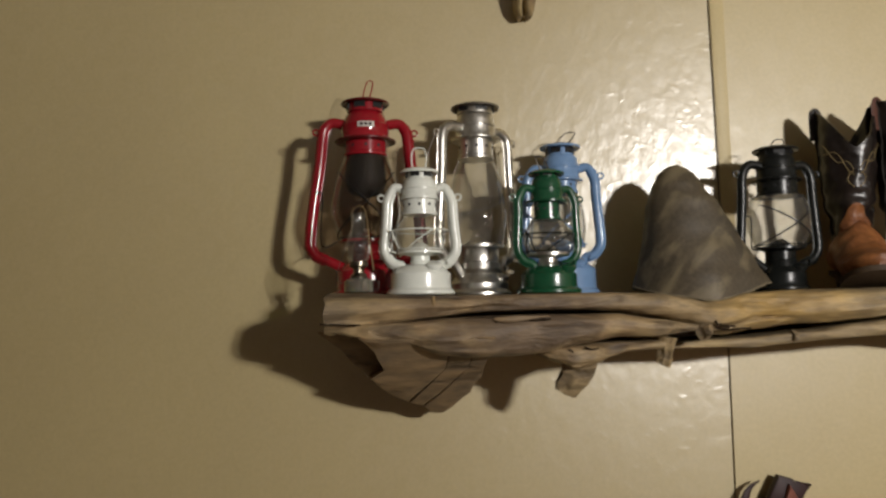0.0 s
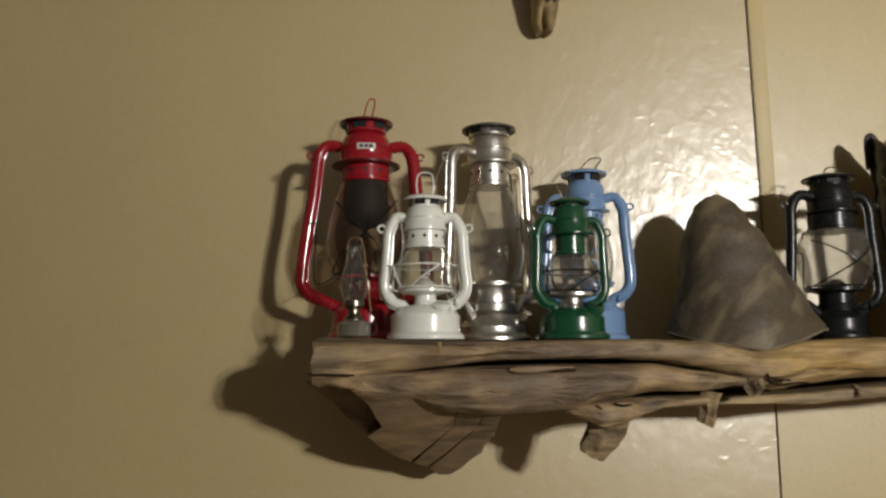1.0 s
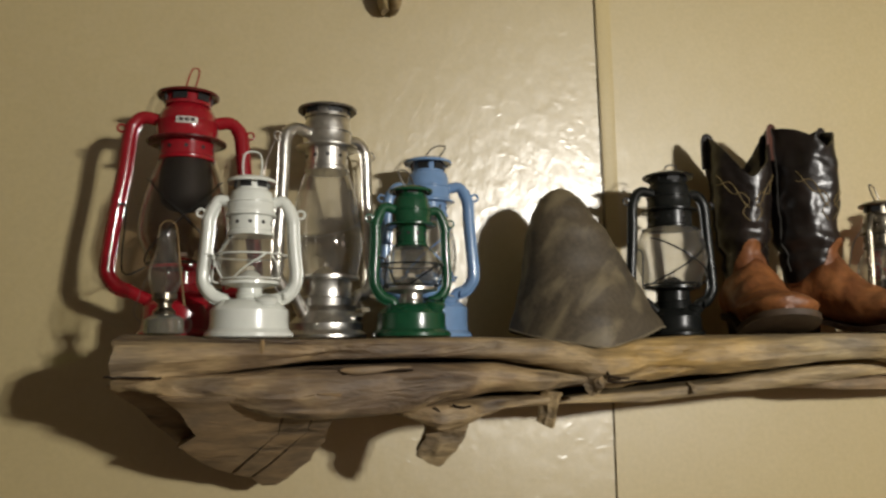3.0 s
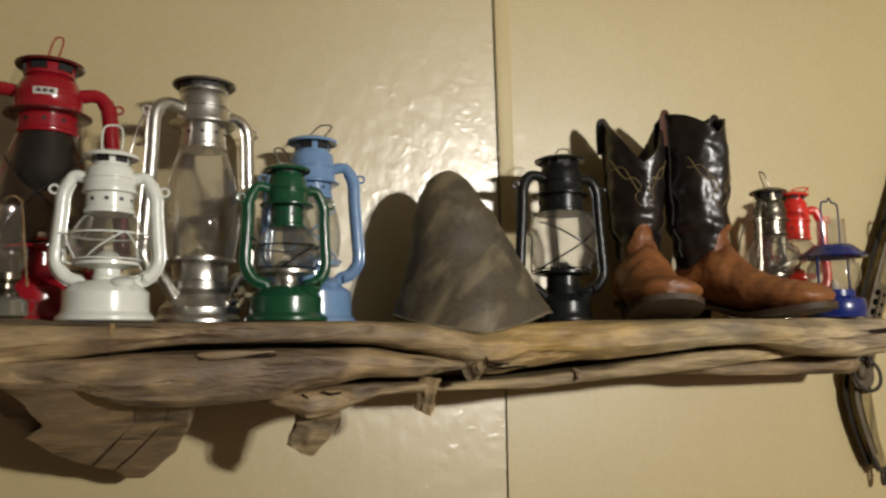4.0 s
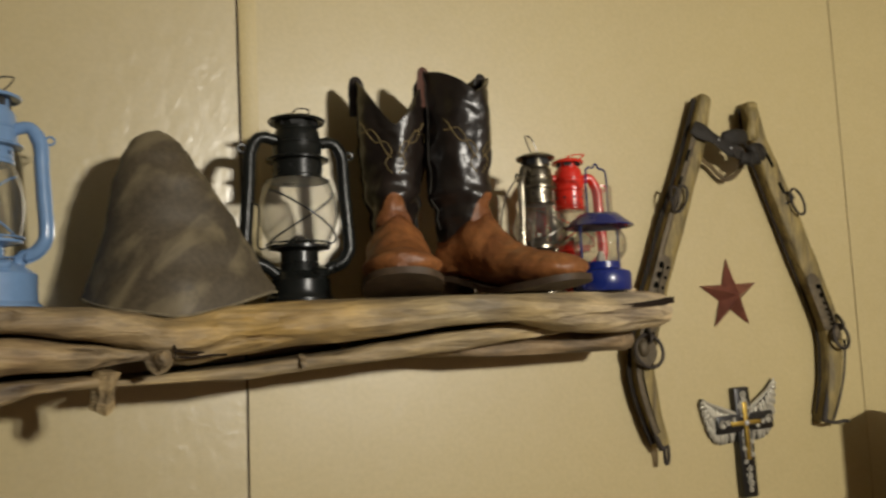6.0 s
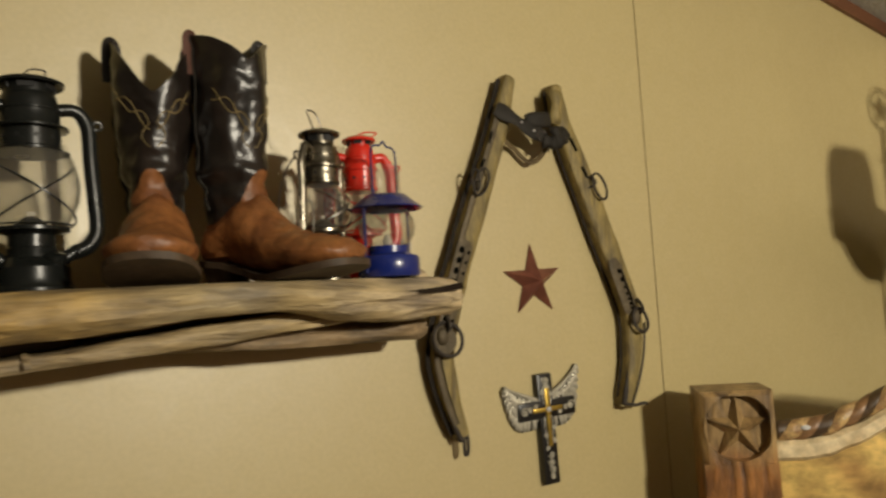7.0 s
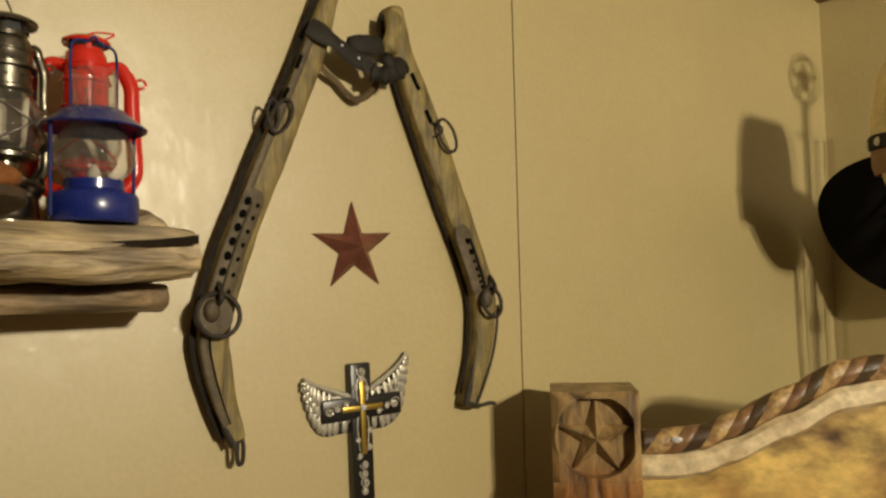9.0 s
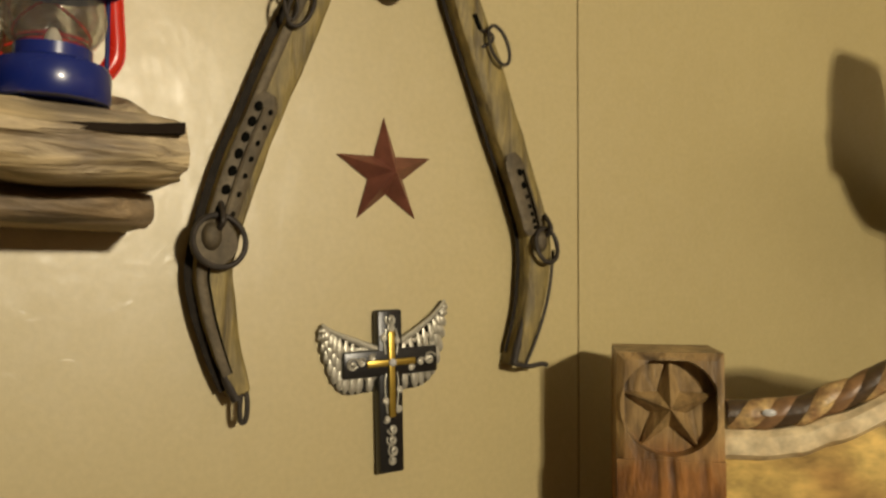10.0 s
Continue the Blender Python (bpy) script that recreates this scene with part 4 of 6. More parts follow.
lantern("small dark green enamel hurricane lantern near the shelf's front", (0.209, 1.355, TOP), 18, dict(
    base_r=0.058, tank_r=0.050, tank_sh=0.038, tank_top=0.050, burner_r=0.017, globe_base=0.035, globe_lo=0.072, globe_hi=0.132, globe_r=0.044, globe_top=0.028,
    vent_lo=0.132, vent_r=0.023, flange_z=0.166, flange_r=0.038, hood_r=0.027, hood_top=0.209, cap_r=0.033, cap_z=0.217, loop_w=0.009, loop_h=0.030, lean=-0.012, loop_mat=WIRE,
    tube_x_hi=0.056, tube_x_lo=0.060, tube_z_hi=0.190, tube_z_lo=0.060, tube_r=0.0072, bail_drop=0.09, hole=0.0026, girdle=1, burner_mat=SILVER), GREEN, wires=BLACK, bail=False)

lantern("light blue enamel hurricane lantern by the wall", (0.254, 1.465, TOP), -8, dict(
    base_r=0.069, tank_r=0.062, tank_sh=0.052, tank_top=0.066, burner_r=0.022, globe_base=0.040, globe_lo=0.094, globe_hi=0.196, globe_r=0.046, globe_top=0.032,
    vent_lo=0.196, vent_r=0.031, flange_z=0.222, flange_r=0.043, hood_r=0.034, hood_top=0.270, cap_r=0.040, cap_z=0.288, loop_w=0.012, loop_h=0.028, lean=0.022,
    tube_x_hi=0.064, tube_x_lo=0.073, tube_z_hi=0.247, tube_z_lo=0.078, tube_r=0.0085, bail_drop=0.10, hole=0.0026, loop_mat=WIRE), BLUE, bail=False)

lantern("black enamel hurricane lantern with crossed wire guard", (0.660, 1.425, TOP), 8, dict(
    base_r=0.049, tank_r=0.044, tank_sh=0.036, tank_top=0.048, burner_r=0.028, globe_base=0.041, globe_lo=0.082, globe_hi=0.178, globe_r=0.058, globe_top=0.046,
    vent_lo=0.178, vent_r=0.036, flange_z=0.210, flange_r=0.046, hood_r=0.0335, hood_top=0.255, cap_r=0.042, cap_z=0.268, chimney=0.72, loop_w=0.012, loop_h=0.020, lean=0.012, loop_mat=WIRE,
    tube_x_hi=0.070, tube_x_lo=0.079, tube_z_hi=0.240, tube_z_lo=0.060, tube_r=0.0085, bail_drop=0.10, hole=0.0026, globe_mid=0.5), BLACK, wires=BLACK, bail=False)

SIZES_SMALL = dict(base_r=0.039, tank_r=0.034, tank_sh=0.036, tank_top=0.048, burner_r=0.015, globe_base=0.027, globe_lo=0.080, globe_hi=0.148, globe_r=0.041, globe_top=0.025,
                   vent_lo=0.148, vent_r=0.026, flange_z=0.176, flange_r=0.032, hood_r=0.025, hood_top=0.210, cap_r=0.032, cap_z=0.226, loop_w=0.012, loop_h=0.034,
                   tube_x_hi=0.046, tube_x_lo=0.050, tube_z_hi=0.205, tube_z_lo=0.055, tube_r=0.006, bail_drop=0.10, hole=0.0024)
lantern("small dull metal hurricane lantern behind the boot toe", (1.05, 1.41, TOP), 30, dict(SIZES_SMALL, lean=-0.012), BRASS, wires=WIRE)
lantern("small scarlet hurricane lantern by the wall", (1.141, 1.46, TOP), -12, dict(SIZES_SMALL, cap_r=0.028, cap_z=0.233, loop_h=0.013, loop_w=0.014, lean=0.022, hood_r=0.024, hood_top=0.222, flange_z=0.184, flange_r=0.029, tube_x_hi=0.05, tube_x_lo=0.056, tube_r=0.0080), ORANGE_RED, bail=False)


def railroad_lantern(at):
    """A little toy lantern with a wide brim over its globe and an upright wire frame."""
    lan = thing("miniature_lantern", "small royal blue lantern with wide brim and round glass", "lantern", at, 20)
    part("base", lathe([(0, 0), (0.0445, 0), (0.0465, 0.003), (0.0465, 0.026), (0.044, 0.031), (0.033, 0.034), (0.031, 0.036), (0.031, 0.046), (0, 0.046)], 36), ROYAL, lan)
    part("wick_tube", lathe([(0, 0.045), (0.008, 0.045), (0.007, 0.056), (0.003, 0.064), (0, 0.064)], 16), WICK, lan)
    part("globe", shell([(0.025, 0.045), (0.034, 0.052), (0.0405, 0.062), (0.0425, 0.073), (0.0405, 0.086), (0.034, 0.097), (0.025, 0.110), (0.023, 0.13), (0.023, 0.168)]), GLASS, lan, "clear glass globe and chimney")
    part("brim", lathe([(0.0255, 0.121), (0.031, 0.120), (0.039, 0.113), (0.0545, 0.1020), (0.0555, 0.1035), (0.040, 0.1155), (0.032, 0.123), (0.0255, 0.124), (0.0255, 0.121)], 40), ROYAL, lan)
    for sx in (-1, 1):
        part("frame_wire", sweep([(sx * 0.0480, 0, 0.006), (sx * 0.0485, 0, 0.06), (sx * 0.0485, 0, 0.107)], 0.0021, 8), BLUE_WIRE, lan)
    part("bail_handle", sweep(smooth_path([(-0.027, 0, 0.12), (-0.027, 0, 0.185), (-0.020, 0, 0.198), (-0.008, 0, 0.199), (0, 0, 0.206), (0.008, 0, 0.199), (0.020, 0, 0.198), (0.027, 0, 0.185), (0.027, 0, 0.12)], 5), 0.0016, 8), BLUE_WIRE, lan, "upright blue wire handle")
    return lan


railroad_lantern((1.130, 1.357, TOP + 0.003))


def oil_lamp(at):
    lamp = thing("oil_lamp", "tiny clear glass oil lamp on the shelf", "oil lamp", at)
    part("font", shell([(0.020, 0.0), (0.0245, 0.002), (0.0245, 0.019), (0.020, 0.023), (0.012, 0.026)]), OLIVE_GLASS, lamp)
    part("foot", lathe([(0, 0.0), (0.019, 0), (0.019, 0.002), (0, 0.003)], 24), THIN_GLASS, lamp)
    part("burner", lathe([(0, 0.024), (0.013, 0.024), (0.014, 0.029), (0.009, 0.034), (0.009, 0.040), (0.0155, 0.045), (0.015, 0.052), (0, 0.052)], 24), BRASS, lamp)
    part("chimney", shell([(0.013, 0.050), (0.0175, 0.058), (0.0210, 0.070), (0.0210, 0.082), (0.0165, 0.096), (0.0120, 0.107), (0.0108, 0.120), (0.0116, 0.134)], 0.001), THIN_GLASS, lamp)
    part("handle", sweep(smooth_path([(0.021, 0, 0.018), (0.030, 0, 0.020), (0.033, 0, 0.012), (0.029, 0, 0.004), (0.021, 0, 0.004)], 5), 0.0018, 8), THIN_GLASS, lamp)
    part("wire_carrier", sweep(smooth_path([(-0.011, 0.006, 0.128), (-0.014, 0.004, 0.10), (-0.030, 0.0, 0.052), (-0.036, -0.002, 0.028), (-0.026, -0.002, 0.014)], 6), 0.0005, 6), WIRE, lamp, "thin wire carrying loop")
    part("wire_carrier", sweep(smooth_path([(-0.011, 0.006, 0.128), (-0.008, 0.004, 0.141), (0.002, 0, 0.146), (0.011, 0, 0.140), (0.014, -0.002, 0.126)], 6), 0.0006, 6), PEG, lamp, "thin pale wire carrying loop")
    part("match_stick", sweep([(0.014, -0.002, 0.128), (0.019, -0.008, 0.085), (0.026, -0.014, 0.036)], [0.0007, 0.0009, 0.0011], 6), PEG, lamp, "pale wooden stick in the loop")
    return lamp


oil_lamp((-0.122, 1.255, TOP + 0.004))


# ---- the hide hood between the lanterns ----
def hood_cover():
    """A stiff hide folded round: rounded at one side, a sharp corner at the other, its lower edge dipping in front."""
    ob = thing("stirrup_hood", "old olive-brown hide stirrup hood standing on the shelf", "tack")
    rows = [  # height, left, right, front y, left y, right y, back y
        (1.600, 0.366, 0.628, 1.306, 1.405, 1.372, 1.505), (1.625, 0.373, 0.617, 1.312, 1.405, 1.374, 1.50), (1.66, 0.384, 0.598, 1.324, 1.405, 1.382, 1.495), (1.72, 0.399, 0.563, 1.343, 1.407, 1.395, 1.485),
        (1.77, 0.409, 0.532, 1.358, 1.41, 1.404, 1.475), (1.805, 0.4175, 0.511, 1.371, 1.41, 1.41, 1.463), (1.828, 0.428, 0.497, 1.384, 1.412, 1.412, 1.448), (1.842, 0.444, 0.486, 1.397, 1.414, 1.414, 1.434), (1.849, 0.464, 0.470, 1.412, 1.415, 1.415, 1.418)]
    half, levels = 26, 44
    secs = []
    for i in range(levels + 1):
        v = (i / levels) ** 0.85
        ring = []
        for k in range(2 * half):
            face = k < half
            u = -1 + 2 * k / half if face else 1 - 2 * (k - half) / half
            base = 1.5885 + (0.032 * abs(u + 0.06) ** 1.15 if face else 0.032 - 0.014 * (1 - u * u))
            z = base + (1.849 - base) * v
            l, r, f, yl, yr, bk = curve_at(rows, max(z, 1.60))
            low = max(0.0, 1 - (z - 1.6) / 0.16)
            even = min(1.0, low * 1.5) * (1.0 if u > 0 else 0.5)
            x = (l + r) / 2 + (r - l) / 2 * (u * even + math.sin(u * math.pi / 2) * (1 - even))
            ys = yl if u < 0 else yr
            bulge = 1 - abs(u) ** ((1.25 if u > 0 else 2.0) * low + 2 * (1 - low))
            y = ys + (f - ys) * bulge if face else ys + (bk - ys) * (1 - u * u) ** 0.7
            p = Vector((x, y, z))
            d = Vector(noise.noise_vector(p * 14)) * 0.005 + Vector(noise.noise_vector(p * 40)) * 0.0012
            ring.append(p + d * (0.35 + 0.65 * min(1, v * 5)))
        secs.append(ring)
    part("hide", loft(secs), SUEDE, ob, angle=50)
    part("edge_binding", sweep(secs[0][:half + 1], 0.0021, 6), HIDE_EDGE, ob, "pale worn cut edge of the hide")


hood_cover()


# ---- cowboy boots ----
def boot(label, at, turn, mirror=1, twist=0.0, dip=0.050, spring=0.036, narrow=0.0):
    """Toe along local x. Shaft, vamp, welt, sole, heel, pull straps, piping and stitching."""
    b = thing("cowboy_boot", label, "boot", at, turn, group="pair of cowboy boots")
    n = 32

    def lift(x):
        """The worn toe curls up off the shelf."""
        return spring * max(0.0, (x - 0.085) / 0.13) ** 1.6
    rows = [(-0.048, 0.014, 0.055, 0.038), (-0.042, 0.027, 0.080, 0.036), (-0.02, 0.036, 0.105, 0.034), (0.01, 0.037, 0.126, 0.030), (0.035, 0.038, 0.138, 0.022), (0.055, 0.039, 0.127, 0.017), (0.075, 0.0405, 0.103, 0.013),
            (0.10, 0.043, 0.081, 0.009), (0.125, 0.045, 0.068, 0.009), (0.155, 0.0455, 0.057, 0.009), (0.178, 0.0425, 0.049, 0.009), (0.195, 0.036, 0.043, 0.009), (0.207, 0.026, 0.037, 0.010), (0.214, 0.010, 0.031, 0.012)]
    secs = []
    for i in range(61):
        x = rows[0][0] + (rows[-1][0] - rows[0][0]) * i / 60
        w, top, bot = curve_at(rows, x)
        ring = []
        for k in range(n):
            a = 2 * math.pi * k / n
            c, s = math.cos(a), math.sin(a)
            zz = bot + (top - bot) * (0.5 + 0.5 * s) + lift(x)
            taper = 1.0 if s < 0 else 1 - (0.40 + 0.24 * max(0.0, 1 - abs(x - 0.03) / 0.07)) * s ** 1.5
            ww = 1.23 * w * math.copysign(abs(c) ** 0.75, c) * taper
            p = Vector((x, ww + 0.004 * mirror * math.sin(max(0, x) * 12), zz))
            p += 0.0026 * Vector(noise.noise_vector(p * 34 + Vector((turn, 0, 0))))
            ring.append(p)
        secs.append(ring)
    part("foot", loft(secs), BOOT_BROWN, b, "tan brown leather foot")
    srows = [(0.04, 0.002, 0.051, 0.036), (0.085, 0.002, 0.050, 0.0355), (0.11, 0.0, 0.0495, 0.0360), (0.14, -0.002, 0.050, 0.039), (0.18, -0.005, 0.055, 0.045), (0.23, -0.006, 0.060, 0.050), (0.29, -0.006, 0.064, 0.053), (0.36, -0.006, 0.066, 0.055)]
    m = 72

    def rim(a):
        return 0.352 + (0.01 if mirror < 0 else 0.0) - dip * (1 - abs(math.sin(a)) ** (1.5 if mirror > 0 else 1.0)) + (0.006 if math.cos(a) < 0 else 0.0)

    def hem(a):
        front = max(0, math.cos(a))
        return 0.096 + 0.068 * front ** 3.0 - 0.008 * abs(math.sin(a)) ** 2

    def on_shaft(a, z, out=0.0):
        """A place on the leather at the angle a and height z."""
        xc, ra, rw = curve_at(srows, z)
        q = a + twist
        p = Vector((xc + (ra + out) * math.cos(q), (rw + out) * math.sin(q), z))
        if narrow:
            side = Vector((math.cos(math.pi / 2 + twist), math.sin(math.pi / 2 + twist), 0))
            f = narrow * min(1.0, max(0.0, (z - 0.15) / 0.13))
            p -= side * (side.dot(p - Vector((xc, 0, z))) * f)
        fold = math.sin(z * 150 + 3.5 * math.cos(a + turn) + 2 * math.sin(2 * a)) * 0.0042 * max(0, 1 - abs(z - 0.150) / 0.055)
        wave = fold + 0.0065 * noise.noise(Vector((p.x * 20 + turn, p.y * 20 + 3, p.z * 14))) + 0.0034 * noise.noise(Vector((p.x * 42, p.y * 42 + turn, p.z * 48))) + 0.0012 * noise.noise(Vector((p.x * 90, p.y * 90 + turn, p.z * 110)))
        return p + Vector((math.cos(q), math.sin(q), 0)) * wave

    def leather(low, high, levels, out):
        bm = bmesh.new()
        rings = []
        for inner in (0, 1):
            for i in (range(levels + 1) if not inner else range(levels, -1, -1)):
                u = i / levels
                rings.append([bm.verts.new(on_shaft(2 * math.pi * k / m, low(2 * math.pi * k / m) + (high(2 * math.pi * k / m) - low(2 * math.pi * k / m)) * u, out - 0.0035 * inner)) for k in range(m)])
        rings.append(rings[0])
        for r0, r1 in zip(rings, rings[1:]):
            for k in range(m):
                j = (k + 1) % m
                bm.faces.new((r0[k], r0[j], r1[j], r1[k]))
        return bm
    part("shaft", leather(lambda a: hem(a + twist) - 0.008, rim, 44, 0.0), BOOT_BLACK, b, "black leather shaft with scalloped top", angle=60)
    part("counter", leather(lambda a: 0.042, lambda a: hem(a + twist), 12, 0.0022), BOOT_BROWN, b, "tan leather counter and tongue", angle=60)
    for side in (-1, 1):
        a = side * math.pi / 2
        zt = rim(a)
        part("side_piping", sweep([on_shaft(a, 0.11 + (zt - 0.11) * i / 17, 0.0012) for i in range(18)], 0.0020, 6), STRAP, b)
        q = a + twist
        outw = Vector((math.cos(q), math.sin(q), 0))
        top = on_shaft(a, zt, 0.0)
        strap = [top + outw * 0.004 + Vector((0, 0, -0.055)), top + outw * 0.0045 + Vector((0, 0, -0.01)), top + outw * 0.002 + Vector((0, 0, 0.003)), top - outw * 0.003 + Vector((0, 0, 0.003)), top - outw * 0.008 + Vector((0, 0, -0.01)), top - outw * 0.008 + Vector((0, 0, -0.05))]
        part("pull_strap", sweep(smooth_path(strap, 5), 0.0068, 10, flat=0.12, up=(-outw.y, outw.x, 0)), PIPING if side < 0 and mirror < 0 else BOOT_BLACK, b, "leather pull strap")
    for sgn in (-1, 1):
        for flip in (-1, 1):
            pts = []
            for i in range(26):
                u = i / 25
                a = -twist * 0.3 + sgn * (0.10 + 1.0 * u)
                pts.append(on_shaft(a, 0.222 + 0.050 * u ** 0.8 + flip * 0.0085 * math.sin(0.6 + u * math.pi * 2.3), 0.0010))
            part("stitching", sweep(pts, 0.0007, 5), STITCH, b, "yellow decorative stitching")
        pts = [on_shaft(-twist * 0.3 + sgn * (0.10 + 0.22 * math.sin(i / 15 * math.pi)), 0.226 - 0.032 * i / 15, 0.0010) for i in range(16)]
        part("stitching", sweep(pts, 0.0007, 5), STITCH, b, "yellow decorative stitching")
    outline = [(-0.050, 0.012), (-0.046, 0.026), (-0.02, 0.034), (0.02, 0.031), (0.06, 0.034), (0.10, 0.042), (0.135, 0.047), (0.16, 0.0465), (0.183, 0.0435), (0.20, 0.037), (0.213, 0.025), (0.219, 0.008)]
    brows = [(-0.05, 0.038), (0.0, 0.032), (0.04, 0.021), (0.075, 0.010), (0.10, 0.007), (0.218, 0.007)]
    ring2 = [(x, 1.21 * y) for x, y in outline] + [(x, -1.21 * y) for x, y in reversed(outline)]
    pts2 = smooth_path([(x, y, 0) for x, y in ring2], 4, closed=True)
    bm = bmesh.new()
    lo = [bm.verts.new((p.x, p.y + 0.004 * mirror * math.sin(max(0, p.x) * 12), curve_at(brows, p.x)[0] + lift(p.x) - 0.0060)) for p in pts2]
    hi = [bm.verts.new((p.x, p.y + 0.004 * mirror * math.sin(max(0, p.x) * 12), curve_at(brows, p.x)[0] + lift(p.x) + 0.0032)) for p in pts2]
    k = len(lo)
    for i in range(k):
        j = (i + 1) % k
        bm.faces.new((lo[i], lo[j], hi[j], hi[i]))
    half = k // 2
    for ring in (lo, hi):
        for i in range(half - 1):
            f = (ring[i], ring[i + 1], ring[k - 2 - i], ring[k - 1 - i])
            if len(set(f)) == 4:
                bm.faces.new(f)
    part("sole", bm, BOOT_SOLE, b, "dark leather sole and welt", angle=50)
    heel = []
    for z, s in ((0.0, 0.80), (0.012, 0.84), (0.030, 0.98), (0.036, 1.0)):
        heel.append([Vector((-0.018 + 0.031 * s * math.copysign(abs(math.cos(2 * math.pi * q / 24)) ** 0.6, math.cos(2 * math.pi * q / 24)) - 0.002, 0.032 * s * math.copysign(abs(math.sin(2 * math.pi * q / 24)) ** 0.7, math.sin(2 * math.pi * q / 24)), z)) for q in range(24)])
    part("heel", loft(heel), BOOT_SOLE, b, "stacked leather heel")
    return b


boot("black and tan cowboy boot with toe towards the shelf's front", (0.82, 1.465, TOP), -106, 1, radians(6), 0.082, 0.026)
boot("black and tan cowboy boot turned sideways on the shelf", (0.925, 1.434, TOP), -62, -1, radians(-20), 0.042, 0.014, 0.10)


# ---- hames on the wall ----
def blade(path, widths, y_front, y_back, per=8):
    """A flat shaped timber along points in x, z, with eased front edges."""
    ps = smooth_path([(x, 0, z) for x, z in path], per)
    n = len(ps)
    ws = [curve_at([(i * per, w) for i, w in enumerate(widths)], i)[0] for i in range(n)]
    secs = []
    for i, p in enumerate(ps):
        t = (ps[min(i + 1, n - 1)] - ps[max(i - 1, 0)]).normalized()
        s = Vector((-t.z, 0, t.x))
        w = ws[i] / 2
        e = 0.15 if i in (0, n - 1) else 1.0
        ring = []
        for u, y in ((-1, y_back), (-1, y_front + 0.010), (-0.93, y_front + 0.004), (-0.75, y_front + 0.001), (-0.3, y_front), (0.3, y_front), (0.75, y_front + 0.001), (0.93, y_front + 0.004), (1, y_front + 0.010), (1, y_back)):
            q = p + s * (u * w * (0.75 if e < 1 else 1))
            q.y = y + (0.004 if e < 1 and y < y_back else 0)
            q += 0.0012 * Vector(noise.noise_vector(q * 30))
            ring.append(q)
        secs.append(ring)
    return loft(secs)


def along(path, u0, u1, n, off=0.0):
    """Points along a path between two fractions of it, moved sideways."""
    ps = smooth_path([(x, 0, z) for x, z in path], 16)
    out = []
    for k in range(n):
        f = (u0 + (u1 - u0) * k / max(1, n - 1)) * (len(ps) - 1)
        i = min(int(f), len(ps) - 2)
        p = ps[i].lerp(ps[i + 1], f - i)
        t = (ps[i + 1] - ps[i]).normalized()
        out.append(p + Vector((-t.z, 0, t.x)) * off)
    return out


HAME_L = [(1.508, 2.006), (1.476, 1.905), (1.443, 1.822), (1.4095, 1.742), (1.378, 1.6655), (1.345, 1.5795), (1.3185, 1.4825), (1.322, 1.434), (1.333, 1.3845), (1.352, 1.325)]
HAME_R = [(1.6225, 2.0), (1.635, 1.9295), (1.666, 1.85), (1.701, 1.767), (1.734, 1.6835), (1.7755, 1.5825), (1.7935, 1.5225), (1.7925, 1.462), (1.78, 1.4025), (1.756, 1.338)]
FY = 1.514


def on_front(p, y=FY):
    return Vector((p.x, y, p.z))


